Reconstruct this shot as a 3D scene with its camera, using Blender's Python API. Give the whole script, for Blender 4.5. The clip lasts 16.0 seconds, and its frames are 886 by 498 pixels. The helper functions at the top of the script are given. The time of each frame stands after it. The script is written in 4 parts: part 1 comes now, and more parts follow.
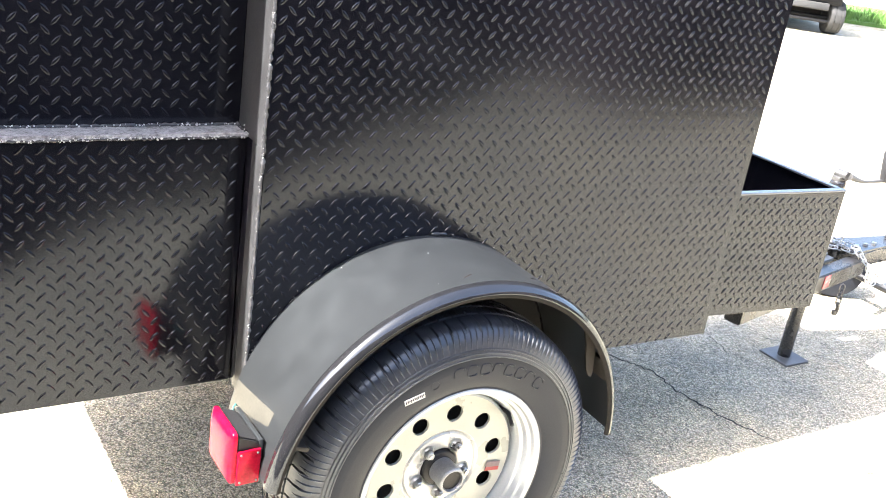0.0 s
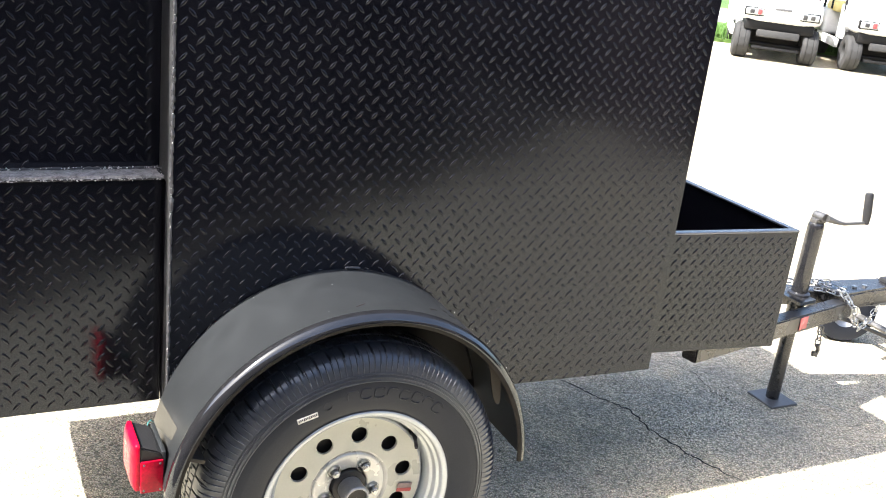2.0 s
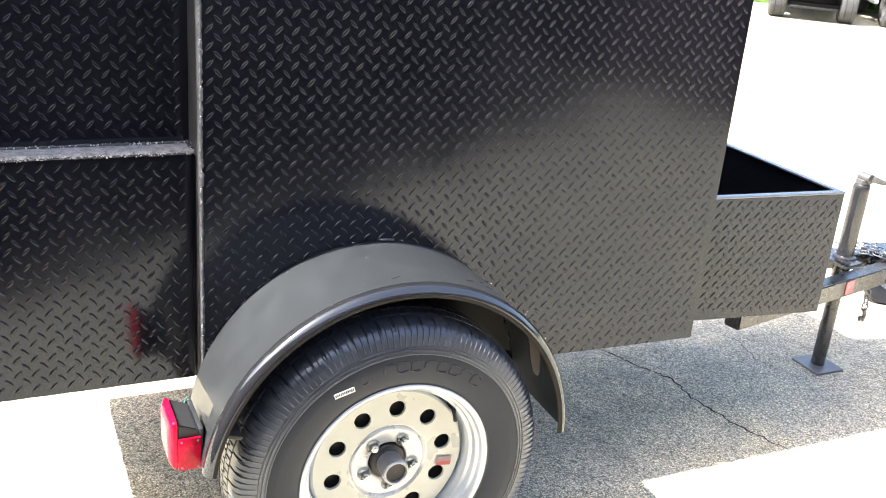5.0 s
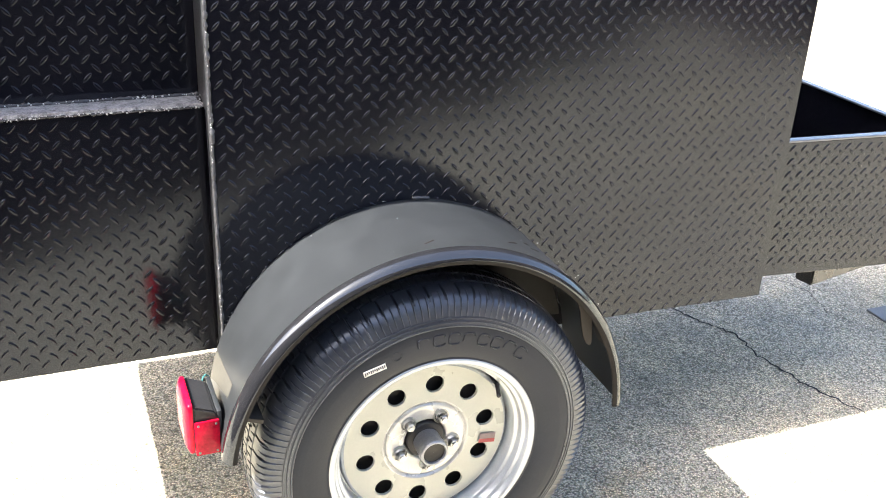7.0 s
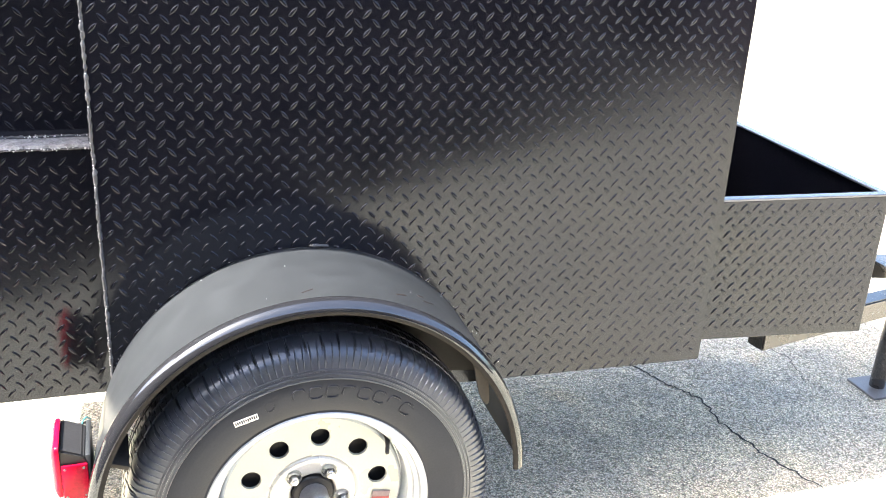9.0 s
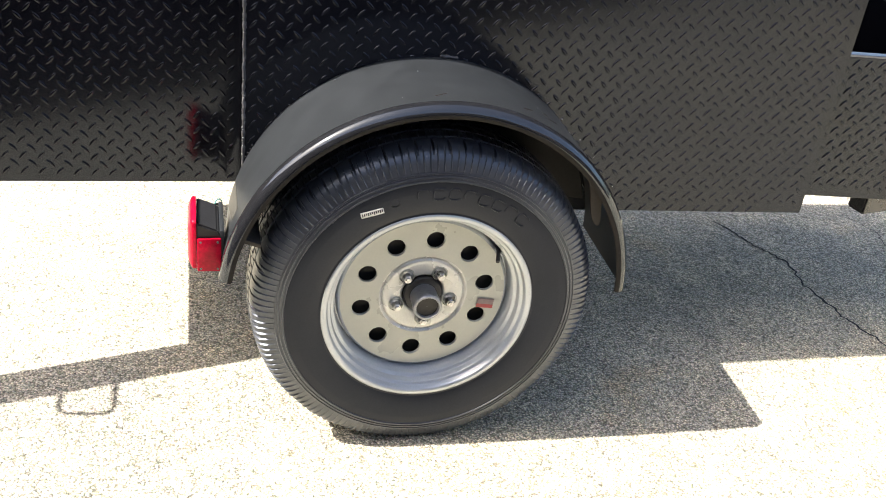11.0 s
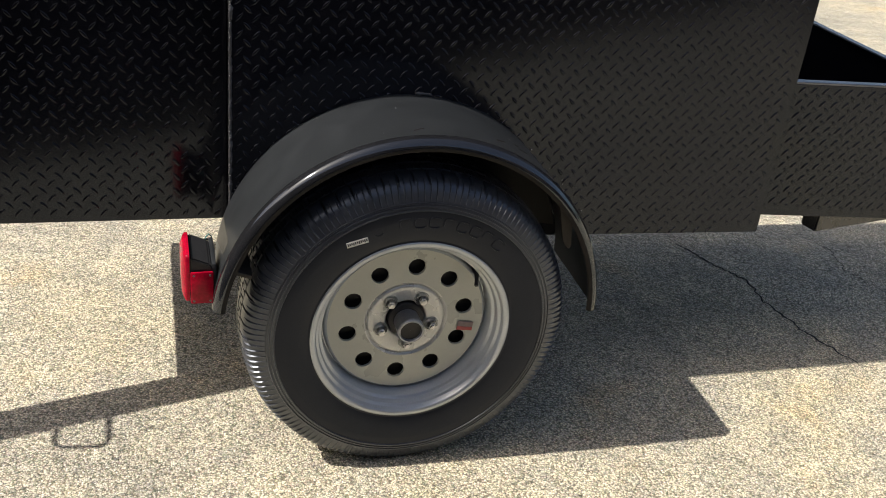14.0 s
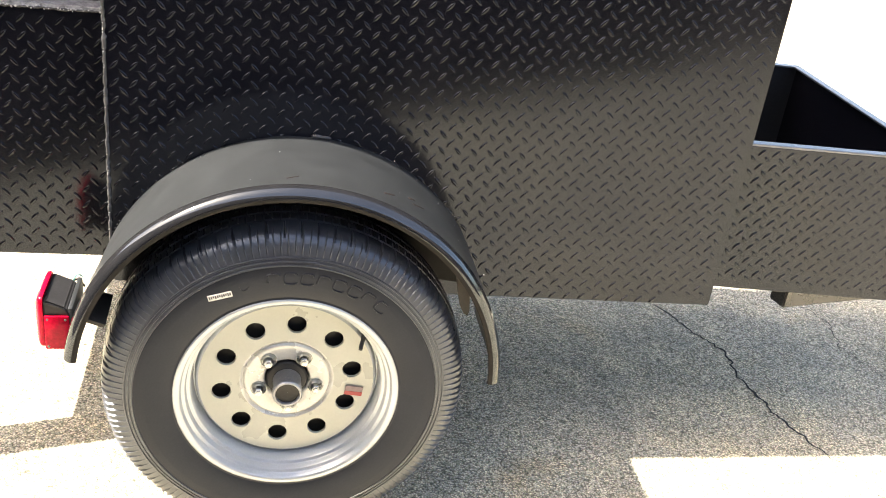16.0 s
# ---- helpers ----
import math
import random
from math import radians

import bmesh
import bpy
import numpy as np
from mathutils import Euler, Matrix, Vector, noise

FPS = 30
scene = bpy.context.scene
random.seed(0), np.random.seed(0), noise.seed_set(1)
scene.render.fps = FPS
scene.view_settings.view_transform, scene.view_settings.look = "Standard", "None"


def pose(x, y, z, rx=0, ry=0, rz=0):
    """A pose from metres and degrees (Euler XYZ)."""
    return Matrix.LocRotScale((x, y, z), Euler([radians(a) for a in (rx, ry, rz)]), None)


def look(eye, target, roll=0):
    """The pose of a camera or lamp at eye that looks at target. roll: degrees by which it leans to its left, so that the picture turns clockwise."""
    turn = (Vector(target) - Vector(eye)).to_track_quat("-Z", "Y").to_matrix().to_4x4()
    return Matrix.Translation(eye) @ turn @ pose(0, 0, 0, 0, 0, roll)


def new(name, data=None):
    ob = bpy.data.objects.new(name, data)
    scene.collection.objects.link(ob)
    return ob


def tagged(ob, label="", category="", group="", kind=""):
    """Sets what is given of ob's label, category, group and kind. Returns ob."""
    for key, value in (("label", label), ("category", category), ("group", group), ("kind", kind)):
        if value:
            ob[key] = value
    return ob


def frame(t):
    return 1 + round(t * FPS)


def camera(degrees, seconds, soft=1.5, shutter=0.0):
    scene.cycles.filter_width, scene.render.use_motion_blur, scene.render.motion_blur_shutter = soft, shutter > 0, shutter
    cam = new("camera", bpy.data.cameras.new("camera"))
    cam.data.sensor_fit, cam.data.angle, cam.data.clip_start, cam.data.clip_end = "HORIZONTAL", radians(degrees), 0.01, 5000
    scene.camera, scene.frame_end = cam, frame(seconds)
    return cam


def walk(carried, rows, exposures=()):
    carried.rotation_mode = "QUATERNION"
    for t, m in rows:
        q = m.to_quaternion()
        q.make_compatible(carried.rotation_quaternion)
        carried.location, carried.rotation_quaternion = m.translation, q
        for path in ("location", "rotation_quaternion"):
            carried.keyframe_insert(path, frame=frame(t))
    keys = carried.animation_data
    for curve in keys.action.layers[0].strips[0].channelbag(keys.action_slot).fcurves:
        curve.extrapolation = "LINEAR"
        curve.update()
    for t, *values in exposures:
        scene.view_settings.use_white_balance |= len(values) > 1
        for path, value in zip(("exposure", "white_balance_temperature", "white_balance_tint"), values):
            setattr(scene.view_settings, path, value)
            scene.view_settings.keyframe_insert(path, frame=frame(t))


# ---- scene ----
cam = camera(48.0, 16.0, soft=0.95)
PATH = [
    (0, (-1.027, -1.578, 1.483), (0.036, -0.055, 0.753), 8.9),
    (0.5, (-0.956, -1.729, 1.539), (0.083, -0.202, 0.771), 8.5),
    (1, (-0.812, -1.891, 1.552), (0.188, -0.297, 0.875), 11.2),
    (1.5, (-0.753, -1.93, 1.561), (0.212, -0.304, 0.907), 10.0),
    (2, (-0.742, -1.91, 1.555), (0.147, -0.245, 0.892), 6.7),
    (2.5, (-0.741, -1.894, 1.564), (0.095, -0.204, 0.898), 4.5),
    (3, (-0.731, -1.9, 1.559), (0.109, -0.21, 0.896), 3.4),
    (3.5, (-0.725, -1.897, 1.559), (0.124, -0.215, 0.887), 4.1),
    (4, (-0.726, -1.897, 1.547), (0.11, -0.218, 0.854), 4.6),
    (4.5, (-0.725, -1.897, 1.545), (0.108, -0.222, 0.838), 5.0),
    (7, (-0.61, -1.694, 1.506), (0.099, -0.028, 0.657), 2.8),
    (7.5, (-0.387, -1.749, 1.522), (0.268, -0.069, 0.656), 5.4),
    (8, (-0.356, -1.758, 1.473), (0.141, 0.007, 0.672), 4.1),
    (8.5, (-0.333, -1.76, 1.465), (0.165, 0.025, 0.714), 2.2),
    (9, (-0.287, -1.765, 1.504), (0.306, -0.014, 0.741), 3.0),
    (9.5, (-0.262, -1.796, 1.519), (0.354, -0.048, 0.769), 6.0),
    (10, (-0.312, -1.787, 1.44), (0.118, -0.046, 0.555), 6.4),
    (12.5, (-0.488, -1.931, 1.411), (0.059, -0.301, 0.389), 7.8),
    (13, (-0.482, -1.926, 1.415), (0.059, -0.282, 0.414), 7.9),
    (13.5, (-0.488, -1.927, 1.418), (0.05, -0.274, 0.43), 7.5),
    (14, (-0.488, -1.928, 1.449), (0.059, -0.242, 0.522), 6.4),
    (14.5, (-0.482, -1.937, 1.468), (0.085, -0.229, 0.595), 6.9),
    (15, (-0.448, -1.921, 1.465), (0.122, -0.197, 0.627), 7.4),
    (15.5, (-0.273, -1.847, 1.476), (0.212, -0.1, 0.632), 10.4),
    (16, (-0.077, -1.82, 1.471), (0.308, -0.078, 0.567), 7.6),
]
# the camera opens and closes its iris and shifts its white balance on the way
EXPOSURES = [
    (0, 2.76, 6500, 10), (0.5, 2.28, 6500, 10), (1, 2.02, 6500, 10), (1.5, 1.7, 6500, 10), (2, 1.9, 6500, 10),
    (2.5, 2.45, 6500, 10), (3, 2.79, 6500, 10), (3.5, 2.8, 6500, 10), (4, 2.76, 6500, 10), (4.5, 2.62, 6500, 10),
    (7, 2.43, 6500, 10), (7.5, 2.41, 6500, 10), (8, 2.46, 6500, 10), (8.5, 2.74, 6500, 10), (9, 3.0, 6500, 10),
    (9.5, 3.06, 6500, 10), (10, 2.9, 6500, 10), (10.6, 2.3, 6550, 10), (11.2, 1.15, 6600, 10), (11.8, 0.6, 6620, 10),
    (12.5, 0.22, 6600, 10), (13, 0.25, 6580, 10), (13.5, 0.12, 6600, 10), (14, 0.15, 6680, 10), (14.5, 0.93, 7350, 10),
    (15, 1.42, 7950, 10), (15.5, 1.9, 7550, 10), (16, 2.30, 7350, 10),
]
walk(cam, [(t, look(eye, target, roll)) for t, eye, target, roll in PATH], EXPOSURES)

# ---- world and light ----
# The sun stands behind the trailer's tail, so its light runs along the side wall.
SUN_WAY = Vector((0.83, -0.03, -1.0))
world = bpy.data.worlds.new("sky")
scene.world = world
world.use_nodes = True
wn = world.node_tree
sky = wn.nodes.new("ShaderNodeTexSky")
sky.sky_type = "NISHITA"
sky.sun_disc = False
sky.sun_elevation = radians(50.3)
sky.sun_rotation = radians(-90)
sky.air_density, sky.dust_density, sky.ozone_density = 0.90, 3.0, 0.6
wn.links.new(sky.outputs[0], wn.nodes["Background"].inputs[0])
wn.nodes["Background"].inputs[1].default_value = 0.128
sun = new("sun", bpy.data.lights.new("sun", "SUN"))
sun.data.energy, sun.data.angle, sun.data.color = 5.0, radians(0.53), (1.0, 0.972, 0.925)
sun.matrix_world = look(-10 * SUN_WAY, (0, 0, 0))


# ---- materials ----
def material(name, color, rough=0.5, metal=0.0, vary=0.25, scale=8.0, fine=160.0, bump=0.15, depth=0.002, coat=0.0, rvary=0.12, specular=0.5, wavy=0.0, tint=(1.0, 1.0, 1.0)):
    """A surface with stains at one scale and grain at another."""
    m = bpy.data.materials.new(name)
    m.use_nodes = True
    nt, p = m.node_tree, m.node_tree.nodes["Principled BSDF"]
    tc = nt.nodes.new("ShaderNodeTexCoord")
    a, b = nt.nodes.new("ShaderNodeTexNoise"), nt.nodes.new("ShaderNodeTexNoise")
    for n, s, d in ((a, scale, 5), (b, fine, 3)):
        n.inputs["Scale"].default_value, n.inputs["Detail"].default_value = s, d
        nt.links.new(tc.outputs["Object"], n.inputs["Vector"])
    mix = nt.nodes.new("ShaderNodeMath")
    mix.operation = "MULTIPLY_ADD"
    mix.inputs[1].default_value = 0.45
    nt.links.new(b.outputs["Fac"], mix.inputs[0])
    half = nt.nodes.new("ShaderNodeMath")
    half.operation = "MULTIPLY"
    half.inputs[1].default_value = 0.55
    nt.links.new(a.outputs["Fac"], half.inputs[0])
    nt.links.new(half.outputs[0], mix.inputs[2])
    ramp = nt.nodes.new("ShaderNodeValToRGB")
    lo, hi = ramp.color_ramp.elements
    lo.position, hi.position = 0.3, 0.7
    lo.color = (*(c * (1 - vary) for c in color), 1)
    hi.color = (*(min(1.0, c * (1 + vary)) for c in color), 1)
    nt.links.new(mix.outputs[0], ramp.inputs[0])
    nt.links.new(ramp.outputs[0], p.inputs["Base Color"])
    rr = nt.nodes.new("ShaderNodeMapRange")
    rr.inputs["To Min"].default_value, rr.inputs["To Max"].default_value = max(0.02, rough - rvary), min(1.0, rough + rvary)
    nt.links.new(a.outputs["Fac"], rr.inputs["Value"])
    nt.links.new(rr.outputs[0], p.inputs["Roughness"])
    bp = nt.nodes.new("ShaderNodeBump")
    bp.inputs["Strength"].default_value, bp.inputs["Distance"].default_value = bump, depth
    nt.links.new(b.outputs["Fac"], bp.inputs["Height"])
    if wavy:
        w, wb = nt.nodes.new("ShaderNodeTexNoise"), nt.nodes.new("ShaderNodeBump")
        w.inputs["Scale"].default_value, w.inputs["Detail"].default_value = 4.5, 0.6
        nt.links.new(tc.outputs["Object"], w.inputs["Vector"])
        wb.inputs["Strength"].default_value, wb.inputs["Distance"].default_value = 1.0, wavy
        nt.links.new(w.outputs["Fac"], wb.inputs["Height"])
        nt.links.new(wb.outputs[0], bp.inputs["Normal"])
    nt.links.new(bp.outputs[0], p.inputs["Normal"])
    p.inputs["Metallic"].default_value = metal
    p.inputs["Coat Weight"].default_value = coat
    p.inputs["Coat Roughness"].default_value = 0.08
    p.inputs["Specular IOR Level"].default_value = specular
    p.inputs["Specular Tint"].default_value = (*tint, 1)
    return m


BLACK = material("black_gloss_paint", (0.0070, 0.0066, 0.0092), 0.14, vary=0.35, scale=5, fine=260, bump=0.05, depth=0.0006, rvary=0.035, specular=0.51, wavy=0.0018, tint=(0.79, 0.865, 1.0))
# wall paint made lighter and glossier on lug rims to strengthen their highlights
RIMGLOSS = material("glossy_lug_paint", (0.010, 0.0095, 0.012), 0.18, vary=0.35, scale=12, fine=260, bump=0.05, depth=0.0006, rvary=0.05, specular=0.95, tint=(0.92, 0.95, 1.0))
SATIN = material("black_fender_paint", (0.0195, 0.0212, 0.0228), 0.40, vary=0.22, scale=22, fine=520, bump=0.10, depth=0.0004, rvary=0.06, specular=0.75, tint=(0.86, 0.925, 1.0))
# fender paint made glossier along the lip to strengthen its glint
LIP = material("glossy_lip_paint", (0.014, 0.014, 0.0155), 0.065, vary=0.3, scale=14, fine=420, bump=0.012, depth=0.0003, rvary=0.015, specular=1.0, tint=(0.84, 0.92, 1.0))
# lip's underside dulled so it reads shaded rather than mirroring bright ground
UNDER = material("dulled_underside", (0.030, 0.028, 0.026), 0.8, vary=0.3, scale=14, specular=0.08)
FRAME = material("black_frame_paint", (0.018, 0.018, 0.020), 0.26, vary=0.4, scale=12, fine=300, bump=0.1, depth=0.001, specular=0.85)
FOOT = material("pale_foot_plate", (0.11, 0.11, 0.112), 0.4, vary=0.3, scale=20, fine=300, specular=0.8)
WELD = material("painted_weld", (0.06, 0.06, 0.064), 0.25, vary=0.4, scale=60, fine=500, bump=0.5, depth=0.002)
# the ledge's pale base colour carries the bright sky it mirrors
LEDGE = material("skylit_ledge_paint", (0.27, 0.27, 0.285), 0.40, vary=0.9, scale=60, fine=230, bump=1.0, depth=0.003)
POST = material("grey_post_paint", (0.045, 0.045, 0.047), 0.35, vary=0.5, scale=25, fine=300, bump=0.3, depth=0.0015)
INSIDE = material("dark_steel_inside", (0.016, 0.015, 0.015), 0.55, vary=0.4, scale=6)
# paler, bluer copy of the tyre rubber; sky reflection is put into its colour
SHOULDER = material("skylit_shoulder_rubber", (0.048, 0.051, 0.060), 0.30, vary=0.3, scale=20, fine=300, bump=0.08, depth=0.0006, rvary=0.06, specular=1.0, tint=(0.84, 0.91, 1.0))
# barrel base paler and bluer than the disc, for the sky it reflects
BARREL = material("skylit_rim_silver", (0.52, 0.555, 0.59), 0.22, metal=0.42, vary=0.09, scale=14, fine=300, bump=0.05, depth=0.0005)
# wheel centre lightened beyond the rim paint to carry reflected sky
DISH = material("skylit_wheel_centre", (0.60, 0.605, 0.59), 0.27, metal=0.35, vary=0.12, scale=14, fine=300, bump=0.04, depth=0.0004)
RUBBER = material("tyre_rubber", (0.0110, 0.0126, 0.0175), 0.42, vary=0.3, scale=14, fine=300, bump=0.2, depth=0.0008, rvary=0.1, specular=0.38, tint=(0.74, 0.81, 1.0))
WORN = material("worn_grey_rubber", (0.036, 0.036, 0.036), 0.8, vary=0.3, scale=14, fine=120)
RIM = material("wheel_silver_paint", (0.43, 0.44, 0.40), 0.28, metal=0.15, vary=0.05, scale=10, fine=300, bump=0.05, depth=0.0005, rvary=0.03, coat=0.2)
STEEL = material("zinc_steel", (0.55, 0.55, 0.55), 0.3, metal=1.0, vary=0.2, scale=30, fine=300)
CAP = material("grey_cap_steel", (0.30, 0.31, 0.33), 0.33, metal=0.6, vary=0.25, scale=40, fine=300)
# pale colour that stands for light falling on the fender's rear
LITPATCH = material("lit_patch_paint", (0.058, 0.054, 0.043), 0.7, vary=0.3, scale=30, fine=200)
GUSSET = material("dull_tan_paint", (0.030, 0.025, 0.020), 0.7, vary=0.4, scale=30, fine=200)
RUST = material("rusty_scuff", (0.022, 0.016, 0.014), 0.8, vary=0.4, scale=80, fine=300, specular=0.1)
TEAL = material("teal_wire", (0.05, 0.20, 0.19), 0.4, vary=0.15, scale=60)
DIRTY = material("greasy_steel", (0.15, 0.147, 0.145), 0.4, metal=0.7, vary=0.4, scale=30, fine=300)
RED = material("red_lens", (0.38, 0.003, 0.022), 0.22, vary=0.45, scale=55, fine=200, bump=0.05, specular=0.2)
PINK = material("red_reflector", (0.76, 0.20, 0.20), 0.25, vary=0.15, scale=40, fine=300)
PAPER = material("white_label", (0.72, 0.71, 0.68), 0.55, vary=0.15, scale=60, fine=300)
INK = material("label_ink", (0.04, 0.04, 0.045), 0.6, vary=0.2, scale=60)
BANDRED = material("faded_red_print", (0.38, 0.06, 0.06), 0.45, vary=0.2, scale=60)
STICK = material("sticker_grey", (0.24, 0.17, 0.17), 0.4, vary=0.2, scale=60)
WHITE = material("white_cowl", (0.78, 0.78, 0.76), 0.3, vary=0.05, scale=5, fine=80, bump=0.03)
# windshield sheet: its glare is put into this pale opaque colour
GLARE = material("glare_pale_sheet", (0.72, 0.75, 0.77), 0.2, vary=0.08, scale=5, fine=80, bump=0.03, coat=0.5)
TRIM = material("black_plastic", (0.02, 0.02, 0.022), 0.55, vary=0.3, scale=20)
CARTBLACK = material("dull_black_plastic", (0.007, 0.007, 0.0075), 0.6, vary=0.4, scale=20, specular=0.3)
EMBLEM = material("grey_badge", (0.10, 0.10, 0.105), 0.4, vary=0.3, scale=60)
BEIGE = material("beige_vinyl", (0.55, 0.42, 0.27), 0.5, vary=0.12, scale=12)
YELLOW = material("yellow_cloth", (0.72, 0.6, 0.25), 0.7, vary=0.15, scale=12)
LAMP = material("headlamp_glass", (0.36, 0.38, 0.38), 0.12, metal=0.3, vary=0.3, scale=60)
SIDING = material("building_siding", (0.045, 0.042, 0.045), 0.7, vary=0.2, scale=3, fine=60)
WING = material("red_brown_siding", (0.062, 0.048, 0.052), 0.6, vary=0.25, scale=3, fine=60)
SHADESTRIP = material("shade_strip_asphalt", (0.045, 0.044, 0.044), 0.85, vary=0.3, scale=3, fine=200, bump=0.5)
ROOFING = material("roof_sheet", (0.16, 0.15, 0.15), 0.5, vary=0.2, scale=3)
PLANK = material("galvanised_plank", (0.15, 0.155, 0.17), 0.5, metal=0.2, vary=0.2, scale=14)
CONCRETE = material("pale_concrete", (0.5, 0.48, 0.44), 0.85, vary=0.12, scale=3, fine=120, bump=0.3)
GRASS = material("grass_blades", (0.09, 0.19, 0.035), 0.6, vary=0.5, scale=2, fine=40)
TURF = material("lawn_turf", (0.085, 0.16, 0.035), 0.85, vary=0.5, scale=0.8, fine=30, bump=0.6, depth=0.03)


def aggregate():
    """Worn asphalt: pale pebbles in darker binder, with broad stains."""
    m = bpy.data.materials.new("worn_asphalt")
    m.use_nodes = True
    nt, p = m.node_tree, m.node_tree.nodes["Principled BSDF"]
    tc = nt.nodes.new("ShaderNodeTexCoord")

    def tex(kind, scale, **more):
        n = nt.nodes.new(kind)
        n.inputs["Scale"].default_value = scale
        for k, v in more.items():
            n.inputs[k].default_value = v
        nt.links.new(tc.outputs["Object"], n.inputs["Vector"])
        return n

    def ramp(src, *stops):
        n = nt.nodes.new("ShaderNodeValToRGB")
        while len(n.color_ramp.elements) < len(stops):
            n.color_ramp.elements.new(0.5)
        for e, (pos, col) in zip(n.color_ramp.elements, stops):
            e.position, e.color = pos, (*col, 1)
        nt.links.new(src, n.inputs[0])
        return n

    def mix(kind, fac, a, b):
        n = nt.nodes.new("ShaderNodeMix")
        n.data_type, n.blend_type = "RGBA", kind
        n.inputs[0].default_value = fac
        nt.links.new(a, n.inputs[6])
        nt.links.new(b, n.inputs[7])
        return n.outputs[2]

    pebble = tex("ShaderNodeTexVoronoi", 240.0)
    tone = nt.nodes.new("ShaderNodeSeparateColor")
    nt.links.new(pebble.outputs["Color"], tone.inputs[0])
    stone = ramp(tone.outputs[0], (0.0, (0.26, 0.248, 0.209)), (0.35, (0.56, 0.535, 0.447)), (0.72, (0.73, 0.697, 0.582)), (1.0, (0.93, 0.895, 0.768)))
    gap = ramp(pebble.outputs["Distance"], (0.34, (1.13, 1.13, 1.13)), (0.73, (0.49, 0.465, 0.435)))
    grain = tex("ShaderNodeTexNoise", 420.0, Detail=3.0)
    speck = ramp(grain.outputs["Fac"], (0.35, (0.76, 0.76, 0.76)), (0.65, (1.17, 1.155, 1.12)))
    broad = tex("ShaderNodeTexNoise", 1.3, Detail=6.0, Roughness=0.6)
    stain = ramp(broad.outputs["Fac"], (0.3, (0.74, 0.74, 0.75)), (0.52, (1.0, 0.985, 0.96)), (0.72, (1.14, 1.08, 0.95)))
    patch = tex("ShaderNodeTexNoise", 9.0, Detail=5.0)
    tint = ramp(patch.outputs["Fac"], (0.32, (0.82, 0.82, 0.83)), (0.68, (1.12, 1.09, 1.03)))
    clump = tex("ShaderNodeTexNoise", 62.0, Detail=3.0)
    grit = ramp(clump.outputs["Fac"], (0.34, (0.78, 0.772, 0.76)), (0.5, (1.0, 1.0, 1.0)), (0.66, (1.12, 1.11, 1.09)))
    c = mix("MULTIPLY", 1.0, stone.outputs[0], gap.outputs[0])
    c = mix("MULTIPLY", 1.0, c, grit.outputs[0])
    c = mix("SOFT_LIGHT", 0.12, c, pebble.outputs["Color"])
    c = mix("MULTIPLY", 1.0, c, speck.outputs[0])
    c = mix("MULTIPLY", 1.0, c, stain.outputs[0])
    c = mix("MULTIPLY", 1.0, c, tint.outputs[0])
    rust = tex("ShaderNodeTexNoise", 2.6, Detail=7.0, Roughness=0.7)
    stain2 = ramp(rust.outputs["Fac"], (0.58, (1.0, 1.0, 1.0)), (0.72, (1.04, 0.93, 0.82)))
    c = mix("MULTIPLY", 1.0, c, stain2.outputs[0])
    nt.links.new(c, p.inputs["Base Color"])
    p.inputs["Roughness"].default_value = 0.9
    p.inputs["Specular IOR Level"].default_value = 0.25
    add = nt.nodes.new("ShaderNodeMath")
    add.operation = "MULTIPLY_ADD"
    add.inputs[1].default_value = -1.2
    nt.links.new(pebble.outputs["Distance"], add.inputs[0])
    nt.links.new(grain.outputs["Fac"], add.inputs[2])
    bp = nt.nodes.new("ShaderNodeBump")
    bp.inputs["Strength"].default_value, bp.inputs["Distance"].default_value = 0.55, 0.004
    nt.links.new(add.outputs[0], bp.inputs["Height"])
    nt.links.new(bp.outputs[0], p.inputs["Normal"])
    return m


ASPHALT = aggregate()
# flat dark colour that stands for the shade inside the cracks
CRACKDARK = material("crack_shadow", (0.03, 0.029, 0.027), 0.95, vary=0.4, scale=40, fine=300, bump=0.4)


# ---- mesh helpers ----
def part(name, bm, mat, parent=None, label="", smooth=True, angle=35):
    """One mesh object from a bmesh, under a thing or a part."""
    bmesh.ops.recalc_face_normals(bm, faces=bm.faces)
    me = bpy.data.meshes.new(name)
    bm.to_mesh(me)
    bm.free()
    me.materials.append(mat)
    if name in ("side_wall", "rear_upper_panel", "rear_lower_panel", "ledge", "post", "far_wall", "nose_wall", "tail_wall", "roof", "nose_box", "end_panel", "back_panel", "rim_strip", "foot_plate"):
        angle = 15
    if smooth:
        me.shade_smooth()
        me.set_sharp_from_angle(angle=radians(angle))
    ob = new(name, me)
    ob.parent = parent
    return tagged(ob, label)


def thing(name, at, label, category, group="", turn=0):
    ob = new(name)
    ob.matrix_basis = pose(*at, 0, 0, turn)
    ob.empty_display_size = 0.1
    return tagged(ob, label, category, group)


